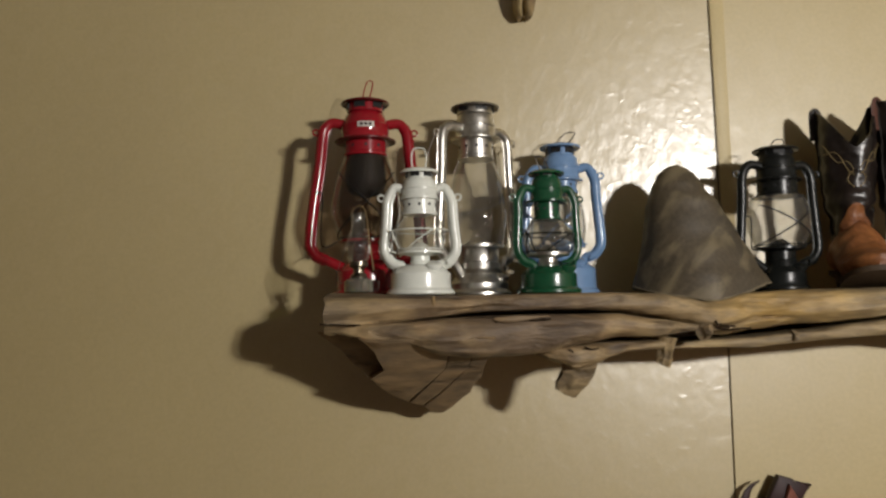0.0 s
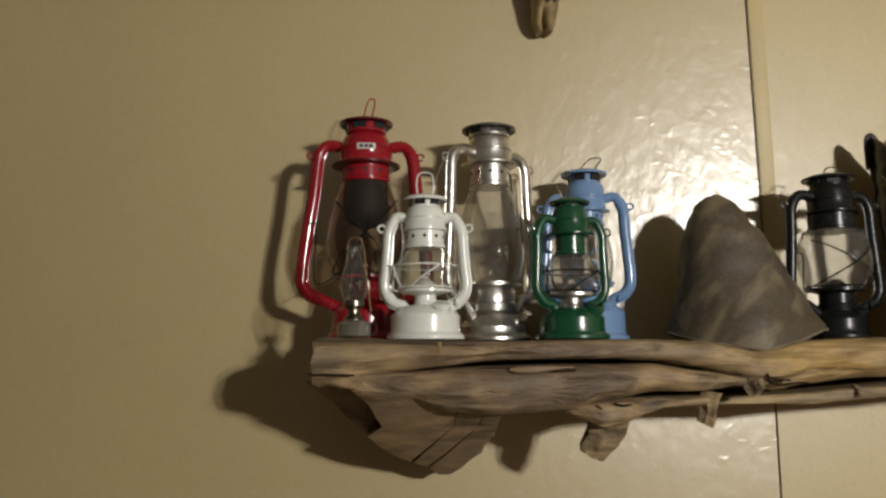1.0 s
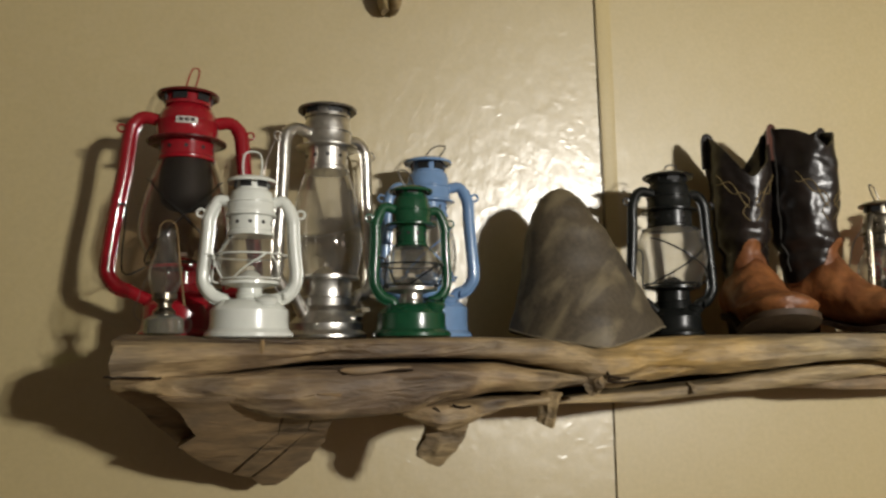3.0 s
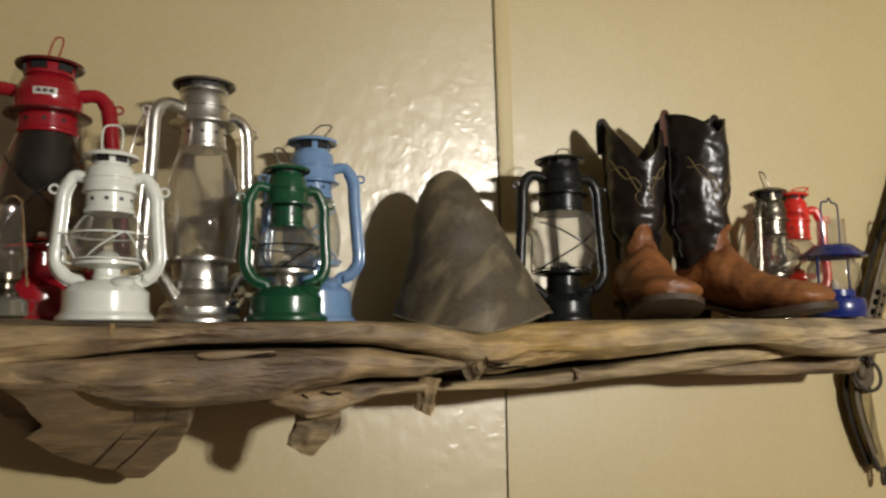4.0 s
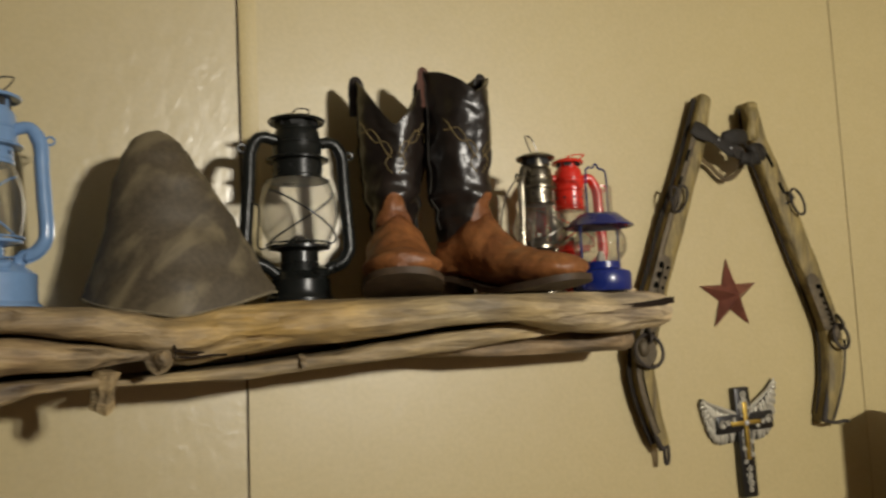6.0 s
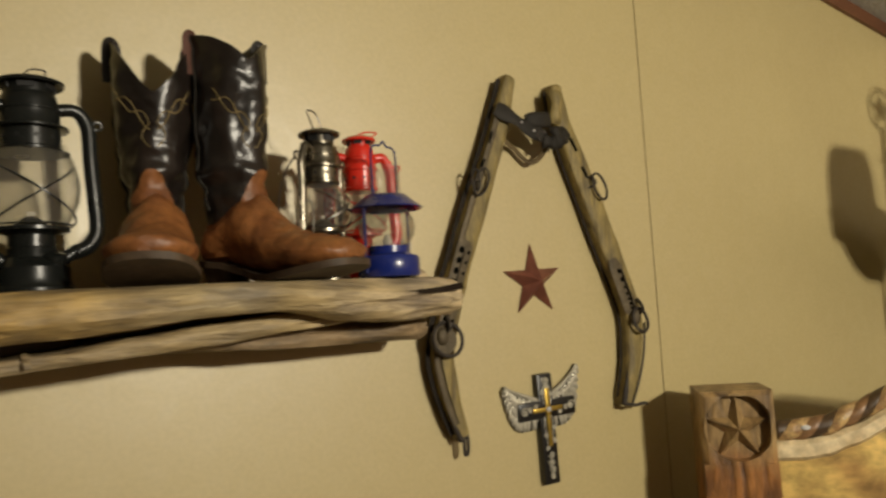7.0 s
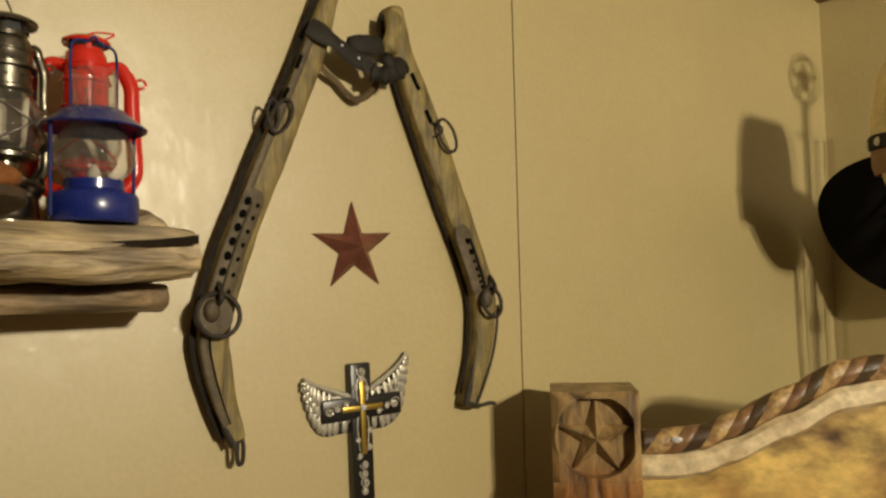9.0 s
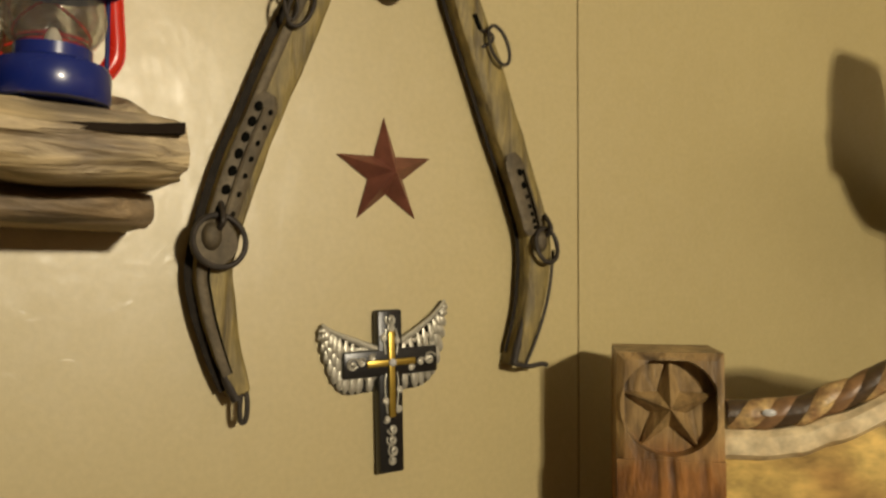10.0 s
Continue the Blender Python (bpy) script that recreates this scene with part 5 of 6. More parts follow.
def hame(path, widths, side, label):
    h = thing("hame", label, "horse hame", group="pair of hames on the wall")
    part("timber", blade(path, widths, FY, W - 0.003), HAME, h)
    edge = [Vector((p.x, 1.531, p.z)) for p in along(path, 0.02, 0.97, 40, 0.0)]
    ps = along(path, 0.02, 0.97, 40)
    for i, p in enumerate(ps):
        w = curve_at([(k / (len(widths) - 1), v) for k, v in enumerate(widths)], 0.02 + 0.95 * i / 39)[0] / 2
        t = (ps[min(i + 1, 39)] - ps[max(i - 1, 0)]).normalized()
        s = Vector((-t.z, 0, t.x))
        if s.x > 0:
            s = -s
        edge[i] = Vector((p.x, 1.530 if side < 0 else 1.538, p.z)) + s * (w + 0.0005)
    part("edge_iron", sweep(edge, 0.0085 if side < 0 else 0.0052, 8, flat=0.16, up=(0, 1, 0)), EDGE_IRON, h, "dark iron strip along the edge")
    # flat strap let into the front beside the edge iron, with the crack along it
    for name, off, rad, mat in (("front_strap", 0.70, 0.0060, PLATE), ("strap_crack", 0.36, 0.0013, HOLE)):
        line = []
        for i in range(30):
            f = 0.08 + 0.86 * i / 29
            w = curve_at([(k / (len(widths) - 1), v) for k, v in enumerate(widths)], f)[0] / 2
            p, q = along(path, f, f, 1)[0], along(path, f, f, 1, 0.01)[0]
            sgn = 1 if q.x < p.x else -1
            line.append(on_front(along(path, f, f, 1, sgn * w * off)[0], FY - 0.0004 if name == "front_strap" else FY - 0.0010))
        if name == "front_strap" and side > 0:
            continue
        lo, hi = (0, 30) if name == "front_strap" else ((18, 30) if side < 0 else (14, 18))
        part(name, sweep(line[lo:hi], rad, 8, flat=0.22, up=(0, 1, 0)), mat, h, "narrow worn iron strap" if name == "front_strap" else "dark drying crack")
    # slotted plate with two rows of holes and the rod between them
    a, b, shift = (0.425, 0.625, -0.005) if side < 0 else (0.485, 0.655, -0.012)
    part("slot_plate", sweep([on_front(p, FY - 0.001) for p in along(path, a, b, 18, shift)], [0.008, 0.0145] + [0.0168] * 14 + [0.015, 0.011], 12, flat=0.14, up=(0, 1, 0)), PLATE, h, "iron adjusting plate")
    for off, r, n in ((-0.0075, 0.0056, 7), (0.0085, 0.0030, 7)) if side < 0 else ((0.002, 0.0046, 7),):
        for k, p in enumerate(along(path, a + 0.028, b - 0.022, n, shift + off)):
            small = 1.0 if side < 0 or k < 2 else 0.62
            part("plate_hole", lathe([(0, -0.001), (r * small, -0.001), (r * small, 0.002), (0, 0.002)], 12, m=Matrix.Translation((p.x, FY - 0.0034, p.z)) @ Matrix.Rotation(radians(18 if side < 0 else -18), 4, "Y") @ Matrix.Rotation(math.pi / 2, 4, "X") @ Matrix.Diagonal((0.85, 1.15, 1, 1))), HOLE, h)
    part("draw_rod", sweep([on_front(p, FY - 0.006) for p in along(path, a + 0.026, b + 0.012, 10, shift - 0.0005 if side < 0 else shift + 0.0075)], 0.0019 if side < 0 else 0.0014, 8), PLATE if side < 0 else HOLE, h)
    # round plate, boss and ring where the trace fastens
    c = Vector((1.317, 0, 1.504)) if side < 0 else Vector((1.795, 0, 1.511))
    if side < 0:
        part("ring_plate", lathe([(0, 0.002), (0.026, 0.002), (0.0275, 0.0005), (0.0275, -0.003), (0, -0.003)], 28, m=Matrix.Translation((c.x - 0.002, FY - 0.002, c.z - 0.002)) @ Matrix.Rotation(math.pi / 2, 4, "X")), PLATE, h, "round iron plate")
    part("boss", loft([[Vector((c.x - 0.006 + (0.0115 * w) * math.cos(2 * math.pi * k / 20), FY - y, c.z + 0.006 + 0.0165 * w * math.sin(2 * math.pi * k / 20))) for k in range(20)] for y, w in ((-0.002, 1.05), (0.006, 1.0), (0.010, 0.85), (0.0125, 0.5))]), PLATE, h, "rounded iron boss")
    rr, sq = (0.0300, 1.0) if side < 0 else (0.0195, 1.28)
    part("trace_ring", sweep([p + Vector((0, 0.006 * math.sin(i / 28 * 2 * math.pi), 0)) for i, p in enumerate(ring_path((c.x + 0.001, FY - 0.0115, c.z), rr, "y", 28, sq))], 0.0034, 8, closed=True), IRON, h)
    part("hook", sweep(smooth_path([(c.x + 0.004, FY - 0.003, c.z + 0.044), (c.x + 0.004, FY - 0.012, c.z + 0.034), (c.x + 0.003, FY - 0.018, c.z + 0.022), (c.x + 0.001, FY - 0.010, c.z + 0.014)], 5), 0.0036, 8), IRON, h)
    # upper rein ring and staple
    if side < 0:
        part("staple", sweep(ring_path((1.4005, FY - 0.010, 1.793), 0.0085, "y", 24, 2.5), 0.0024, 8, closed=True), IRON, h)
        part("rein_ring", sweep([Vector((p.x + 0.35 * (p.z - 1.79), p.y, p.z)) for p in ring_path((1.4135, FY - 0.010, 1.790), 0.0155, "y", 24, 1.65)], 0.0026, 8, closed=True), IRON, h)
    else:
        part("rein_ring", sweep([Vector((p.x - 0.32 * (p.z - 1.791), p.y, p.z)) for p in ring_path((1.7105, FY - 0.010, 1.791), 0.0165, "y", 24, 1.62)], 0.0026, 8, closed=True), IRON, h)
        part("staple", sweep(smooth_path([(1.684, FY + 0.002, 1.812), (1.697, FY - 0.008, 1.806), (1.700, FY - 0.008, 1.796), (1.686, FY + 0.002, 1.786)], 4), 0.0026, 8), IRON, h)
    # slots near the top
    for (x0, z0), (x1, z1) in ((((1.452, 1.889), (1.443, 1.867)), ((1.430, 1.836), (1.421, 1.819))) if side < 0 else (((1.647, 1.890), (1.662, 1.864)), ((1.674, 1.832), (1.685, 1.812)))):
        part("strap_slot", sweep([(x0 + (x1 - x0) * k / 4, FY - 0.0006, z0 + (z1 - z0) * k / 4) for k in range(5)], 0.0042, 8, flat=0.3, up=(0, 1, 0)), HOLE, h)
    # foot iron
    tip = along(path, 0.88, 1.0, 10)
    inner, outer = (-1, 1) if along(path, 0.9, 0.9, 1, 0.01)[0].x > along(path, 0.9, 0.9, 1)[0].x else (1, -1)
    toe = [on_front(along(path, f, f, 1, inner * o)[0], FY + 0.006) for f, o in ((0.89, 0.0140), (0.92, 0.0122), (0.95, 0.0105), (0.975, 0.0090), (1.004, 0.0070))]
    part("toe_iron", sweep(smooth_path(toe, 4), [0.002 + 0.0046 * min(1, i / 8) for i in range(17)], 10, flat=0.9, up=(0, 1, 0)), IRON, h, "dark iron shoe at the foot")
    if side > 0:
        rod = [on_front(along(path, f, f, 1, outer * o)[0], FY - 0.001) for f, o in ((0.70, 0.0215), (0.78, 0.0195), (0.86, 0.0165), (0.93, 0.0125), (0.985, 0.0080))]
        part("side_rod", sweep(smooth_path(rod, 4), 0.0024, 8), IRON, h, "thin iron rod along the edge")
    if side < 0:
        e = tip[-1]
        part("clip", sweep(smooth_path([(e.x + 0.001, FY + 0.004, e.z + 0.010), (e.x + 0.005, FY + 0.003, e.z - 0.004), (e.x + 0.004, FY + 0.004, e.z - 0.026), (e.x - 0.002, FY + 0.005, e.z - 0.028), (e.x - 0.003, FY + 0.004, e.z - 0.004)], 5, closed=True), 0.0032, 8, closed=True), IRON, h, "bent iron clip at the foot")
    else:
        e = tip[-1]
        part("clip", sweep(smooth_path([(e.x - 0.012, FY + 0.002, e.z + 0.004), (e.x + 0.012, FY - 0.004, e.z - 0.001), (e.x + 0.030, FY - 0.010, e.z + 0.002), (e.x + 0.040, FY - 0.012, e.z + 0.000)], 5), 0.0034, 8), IRON, h, "bent iron peg at the foot")
    return h


hame(HAME_L, (0.026, 0.039, 0.041, 0.047, 0.045, 0.047, 0.045, 0.043, 0.034, 0.022), -1, "worn wooden horse hame with iron rings on the wall")
hame(HAME_R, (0.028, 0.036, 0.047, 0.050, 0.050, 0.045, 0.045, 0.042, 0.033, 0.022), 1, "worn wooden horse hame with a large hanging ring")
strap = thing("hame_strap", "cracked black leather strap buckled between the hames", "strap", group="")
part("band", sweep(smooth_path([(1.462, 1.511, 1.936), (1.480, 1.505, 1.925), (1.500, 1.501, 1.914), (1.522, 1.498, 1.901), (1.545, 1.496, 1.891), (1.568, 1.495, 1.884)], 6), [0.0140 + 0.0032 * math.sin(i * 0.35) for i in range(31)], 12, flat=0.2, up=(0, 1, 0)), STRAP, strap)
part("keeper", sweep(smooth_path([(1.524, 1.500, 1.909), (1.540, 1.494, 1.915), (1.560, 1.493, 1.917), (1.585, 1.500, 1.921)], 6), [0.0105, 0.0140] + [0.0155] * 15 + [0.014, 0.011], 12, flat=0.28, up=(0, 1, 0)), STRAP, strap, "folded leather keeper loop")
# strip coloured as the strap's brown shadow, close against the wall
part("shadow_strip", sweep(smooth_path([(1.482, 1.528, 1.893), (1.500, 1.532, 1.874), (1.520, 1.534, 1.863), (1.534, 1.534, 1.850), (1.552, 1.530, 1.838), (1.570, 1.522, 1.846), (1.580, 1.510, 1.866)], 6), 0.0052, 10, flat=0.35, up=(0, 1, 0)), STRAP_SHADOW, strap, "brown strip standing for the strap's shadow")
part("wrap", sweep(smooth_path([(1.562, 1.498, 1.876), (1.580, 1.489, 1.872), (1.598, 1.489, 1.878), (1.616, 1.497, 1.890), (1.626, 1.508, 1.902)], 6), [0.0145 + 0.0026 * math.sin(i * 1.3) for i in range(25)], 12, flat=0.55, up=(0, 1, 0)), STRAP, strap, "knotted leather wrap")
part("wrap", sweep(smooth_path([(1.586, 1.492, 1.902), (1.592, 1.486, 1.882), (1.589, 1.492, 1.862)], 6), [0.010 + 0.003 * math.sin(i * 0.8) for i in range(13)], 12, flat=0.55, up=(0, 1, 0)), STRAP, strap, "knotted leather wrap")
for x, z in ((1.509, 1.908), (1.538, 1.893), (1.566, 1.886)):
    part("rivet", lathe([(0, 0.0018), (0.0018, 0.0012), (0.0024, 0), (0, -0.001)], 10, m=Matrix.Translation((x, 1.4935, z)) @ Matrix.Rotation(math.pi / 2, 4, "X")), GEM, strap, "small bright rivet")
part("sleeve", sweep(smooth_path([(1.600, 1.503, 1.914), (1.600, 1.497, 1.935), (1.603, 1.497, 1.958), (1.607, 1.503, 1.978)], 6), [0.0135 + 0.0022 * math.sin(i * 0.5) for i in range(19)], 12, flat=0.6, up=(0, 1, 0)), HAME, strap, "faded hide sleeve")
part("buckle", sweep(ring_path((1.556, 1.494, 1.884), 0.012, "y", 16, 0.9), 0.0025, 8, closed=True), IRON, strap)


# ---- star and winged cross ----
def barn_star(name, label, at, r, turn=0.0, depth=0.014, mat=STAR, inner=0.42):
    ob = thing(name, label, "star")
    bm = bmesh.new()
    c = bm.verts.new((at[0], at[1] - depth, at[2]))
    ring, back = [], []
    for k in range(10):
        a = math.pi / 2 + turn + math.pi * k / 5
        q = r if k % 2 == 0 else r * inner
        ring.append(bm.verts.new((at[0] + q * math.cos(a), at[1] - 0.001, at[2] + q * math.sin(a))))
        back.append(bm.verts.new((at[0] + q * math.cos(a), at[1], at[2] + q * math.sin(a))))
    for k in range(10):
        j = (k + 1) % 10
        bm.faces.new((c, ring[k], ring[j]))
        bm.faces.new((ring[k], back[k], back[j], ring[j]))
    bm.faces.new(back)
    part("star_body", bm, mat, ob, angle=5)
    return ob


barn_star("metal_star", "small rust-red metal barn star on the wall", (1.553, W - 0.002, 1.603), 0.0745, turn=radians(2), depth=0.030, inner=0.375)


def winged_cross():
    ob = thing("winged_cross", "black cross with silver wings and gold inlay on the wall", "cross", (1.555, W - 0.002, 1.351), 0, tilt=(0, -1.5))
    part("upright", box(-0.018, 0.018, -0.016, 0, -0.143, 0.070, bevel=0.003), CROSS_BLACK, ob)
    part("crossbar", box(-0.068, 0.072, -0.0165, -0.001, -0.016, 0.019, bevel=0.003), CROSS_BLACK, ob)
    part("gold_upright", box(-0.0045, 0.0045, -0.0205, -0.015, -0.070, 0.042, bevel=0.0016), GOLD, ob, "gold inlaid bar")
    part("gold_crossbar", box(-0.036, 0.036, -0.020, -0.0155, -0.0032, 0.0057, bevel=0.0016), GOLD, ob, "gold inlaid bar")
    part("gem", lathe([(0, 0.004), (0.003, 0.003), (0.0055, 0), (0, -0.001)], 10, m=Matrix.Translation((0, -0.0215, 0.0015)) @ Matrix.Rotation(math.pi / 2, 4, "X")), GEM, ob)

    def scroll(cx, cz, r, d, twist):
        pts = []
        for i in range(22):
            a = d * (i / 21 * 2.6 * math.pi) + twist
            q = r * (1 - 0.8 * i / 21)
            pts.append((cx + q * math.cos(a), -0.0175, cz + q * math.sin(a)))
        part("silver_scroll", sweep(pts, 0.0014, 6), PEWTER, ob)
    for cx, cz, r in ((0.0, 0.057, 0.0085), (0.001, 0.046, 0.006), (-0.056, 0.0015, 0.0095), (0.059, 0.002, 0.0095), (-0.043, 0.004, 0.006), (0.045, -0.001, 0.006), (0.0, -0.086, 0.0075), (-0.001, -0.1, 0.008), (0.001, -0.114, 0.0085), (0.0, -0.127, 0.0065), (-0.010, 0.034, 0.005), (0.010, 0.030, 0.005), (0.011, -0.035, 0.005), (-0.010, -0.048, 0.005), (0.010, -0.060, 0.005), (-0.008, -0.072, 0.005), (-0.028, 0.009, 0.005), (0.030, -0.008, 0.005)):
        scroll(cx, cz, r, 1, 0.3 + cz * 40)
        scroll(cx, cz, r * 0.6, -1, 2.0 + cx * 40)
    for sx in (-1, 1):
        for dz in (-1, 1):
            part("silver_edge", sweep(smooth_path([(sx * 0.008, -0.0172, dz * 0.012), (sx * 0.010, -0.0172, dz * 0.03), (sx * 0.007, -0.0172, dz * 0.045 if dz > 0 else -0.065)], 4), 0.0011, 6), PEWTER, ob)
    # wings: rows of overlapping feathers that fan out from a raised leading edge to a scalloped outline
    for lead, ends in (([(-0.094, 0.055), (-0.080, 0.045), (-0.057, 0.035), (-0.018, 0.019)], [(-0.095, 0.043), (-0.091, 0.022), (-0.084, -0.004), (-0.074, -0.026), (-0.060, -0.036), (-0.043, -0.037), (-0.020, -0.036)]),
                       ([(0.090, 0.079), (0.074, 0.062), (0.049, 0.044), (0.018, 0.027)], [(0.092, 0.067), (0.090, 0.046), (0.086, 0.016), (0.077, -0.014), (0.062, -0.031), (0.043, -0.037), (0.019, -0.037)])):
        top = smooth_path([(x, 0, z) for x, z in lead], 14)
        rim_pts = smooth_path([(x, 0, z) for x, z in ends], 8)
        wing = part("wing", sweep([p + Vector((0, -0.009, 0)) for p in top], [0.0022 + 0.003 * i / (len(top) - 1) for i in range(len(top))], 8), PEWTER, ob, "silver feathered wing")
        part("wing_back", prism([(p.x * 0.98, p.z) for p in top] + [(p.x * 1.0, p.z) for p in reversed(rim_pts)], -0.003, -0.0005), CROSS_BLACK, wing, "black backing of the wing")
        for row, (count, near, reach, y, wide) in enumerate(((11, 0.50, 1.0, -0.0030, 0.0058), (11, 0.26, 0.74, -0.0055, 0.0050), (10, 0.06, 0.46, -0.0078, 0.0046))):
            for k in range(count):
                u = (k + 0.5 * row) / (count - 0.4)
                p, e = top[min(int(u * (len(top) - 1)), len(top) - 1)], rim_pts[min(int(u * (len(rim_pts) - 1)), len(rim_pts) - 1)]
                d = e - p
                if d.length < 0.004:
                    continue
                w = min(wide, 0.34 * d.length)
                pts = [p + d * (near + (reach - near) * q) + Vector((0, y - 0.0030 * math.sin(math.pi * (0.25 + 0.6 * q)), 0)) for q in (0.0, 0.2, 0.45, 0.7, 0.88, 1.0)]
                part("feather", sweep(pts, [w * v for v in (0.45, 0.78, 0.92, 1.0, 0.8, 0.3)], 8, flat=0.62, up=(0, 1, 0)), PEWTER, wing)
        for k in range(26):
            u, q = 0.36 + 0.62 * ((k * 0.618) % 1.0), 0.06 + 0.30 * ((k * 0.377) % 1.0)
            p, e = top[int(u * (len(top) - 1))], rim_pts[int(u * (len(rim_pts) - 1))]
            m = Matrix.Translation(p.lerp(e, q) + Vector((0, -0.0085, 0))) @ Matrix.Rotation(math.pi / 2, 4, "X")
            part("scale_feather", lathe([(0, 0.0032), (0.0022, 0.0026), (0.0036, 0.0006), (0.0036, -0.001), (0, -0.001)], 9, m=m), PEWTER, wing)


winged_cross()

# ---- the bed's headboard across the corner ----
ANG = -42.0
bed = thing("headboard", "carved wooden headboard with twisted rope edge and star posts", "headboard", (1.8615, 1.332, 0), ANG)
PW, PH, PD = 0.069, 1.366, 0.138


def star_post(x):
    """A square post with a round sunk panel and a raised five-point star."""
    post = part("post", box(x - PW, x + PW, 0.0, PD, 0, 1.2262), BED_CARVE, bed, "square wooden post with carved star")
    cz, r = 1.2955, 0.0648
    bm = bmesh.new()
    n = 48
    sq, ease, circ, deep = [], [], [], []
    for k in range(n):
        a = 2 * math.pi * k / n
        c, s = math.cos(a), math.sin(a)
        q = 1 / max(abs(c), abs(s))
        high = (PH - cz if s * q > 0 else cz - 1.2265) * s * q
        sq.append(bm.verts.new((x + (PW - 0.010) * c * q, 0, cz + (high - 0.010 if s * q > 0.99 else high))))
        ease.append(bm.verts.new((x + PW * c * q, 0.007, cz + high)))
        circ.append(bm.verts.new((x + r * c, 0, cz + r * s)))
        deep.append(bm.verts.new((x + r * 0.97 * c, 0.022, cz + r * 0.97 * s)))
    back = [bm.verts.new((v.co.x, PD, v.co.z)) for v in ease]
    mid = bm.verts.new((x, 0.022, cz))
    for k in range(n):
        j = (k + 1) % n
        bm.faces.new((sq[k], sq[j], circ[j], circ[k]))
        bm.faces.new((circ[k], circ[j], deep[j], deep[k]))
        bm.faces.new((deep[k], deep[j], mid))
        bm.faces.new((sq[j], sq[k], ease[k], ease[j]))
        bm.faces.new((ease[j], ease[k], back[k], back[j]))
    bm.faces.new(back)
    part("star_panel", bm, BED_CARVE, post, "block with sunk round panel", angle=25)
    bm = bmesh.new()
    c = bm.verts.new((x, -0.002, cz - 0.003))
    ring = []
    for k in range(10):
        a = math.pi / 2 + math.pi * k / 5
        q = r * 0.985 if k % 2 == 0 else r * 0.385
        ring.append(bm.verts.new((x + q * math.cos(a), 0.021 if k % 2 else 0.016, cz - 0.003 + q * math.sin(a))))
    under = [bm.verts.new((v.co.x, 0.0235, v.co.z)) for v in ring]
    for k in range(10):
        j = (k + 1) % 10
        bm.faces.new((c, ring[k], ring[j]))
        bm.faces.new((ring[k], under[k], under[j], ring[j]))
    bm.faces.new(under)
    part("carved_star", bm, BED_CARVE, post, "raised five-point star", angle=5)


SPAN = 1.34
star_post(0.0)
star_post(SPAN)


def crest(s):
    """Height of the rope's middle along the headboard."""
    s = min(s, SPAN - s)
    return curve_at([(0.06, 1.283), (0.12, 1.2835), (0.165, 1.290), (0.205, 1.306), (0.295, 1.346), (0.376, 1.387), (0.44, 1.397), (0.67, 1.398)], s)[0]


pts = []
for i in range(241):
    pts.append((PW + 0.001 + (SPAN - 2 * PW - 0.002) * i / 240))
TURN = 0.086


def rope_band(f0, f1, radius, swell):
    """Helical bands of a half-round rope moulding, between two fractions of each turn."""
    bm = bmesh.new()
    across, around = 6, 20
    for n in range(-1, int(SPAN / TURN) + 2):
        grid = []
        for i in range(around + 1):
            phi = 2 * math.pi * i / around
            row = []
            for j in range(across + 1):
                f = f0 + (f1 - f0) * j / across
                s = TURN * (n + f + phi / (2 * math.pi))
                if s < PW + 0.001 or s > SPAN - PW - 0.001:
                    row.append(None)
                    continue
                r = radius + swell * math.sin(math.pi * j / across) ** 0.6 + 0.0007 * noise.noise(Vector((s * 60, phi * 2, f0)))
                row.append(bm.verts.new((s, 0.035 - r * math.cos(phi), crest(s) + r * math.sin(phi))))
            grid.append(row)
        for r0, r1 in zip(grid, grid[1:]):
            for j in range(across):
                q = (r0[j], r0[j + 1], r1[j + 1], r1[j])
                if all(q):
                    bm.faces.new(q)
    return bm


part("rope_strand", rope_band(0.0, 0.40, 0.0192, 0.0028), ROPE_CREAM, bed, "cream twisted strand")
part("rope_strand", rope_band(0.40, 0.70, 0.0192, 0.0016), ROPE_TAN, bed, "mottled reddish brown twisted strand")
part("rope_strand", rope_band(0.70, 1.0, 0.0188, 0.0008), ROPE_BROWN, bed, "dark brown twisted strand")
secs = [[Vector((s, y, crest(s) - dz)) for y, dz in ((0.02, 0.018), (0.012, 0.026), (0.012, 0.049), (0.022, 0.057), (0.06, 0.057), (0.06, 0.018))] for s in pts]
part("edge_band", loft(secs), BED_BAND, bed, "pale bleached band below the rope")
secs = [[Vector((s, y, z)) for y, z in ((0.026, crest(s) - 0.055), (0.026, 0.9), (0.026, 0.35), (0.06, 0.35), (0.06, 0.9), (0.06, crest(s) - 0.055))] for s in pts]
part("panel", loft(secs), BED_PANEL, bed, "amber burl wood panel")
part("nail_head", lathe([(0, 0.002), (0.0045, 0.0014), (0.006, 0), (0, -0.001)], 14, m=Matrix.Translation((0.125, 0.012, 1.290)) @ Matrix.Rotation(math.pi / 2, 4, "X") @ Matrix.Diagonal((1.5, 0.8, 1, 1))), GEM, bed, "bright metal nail head")

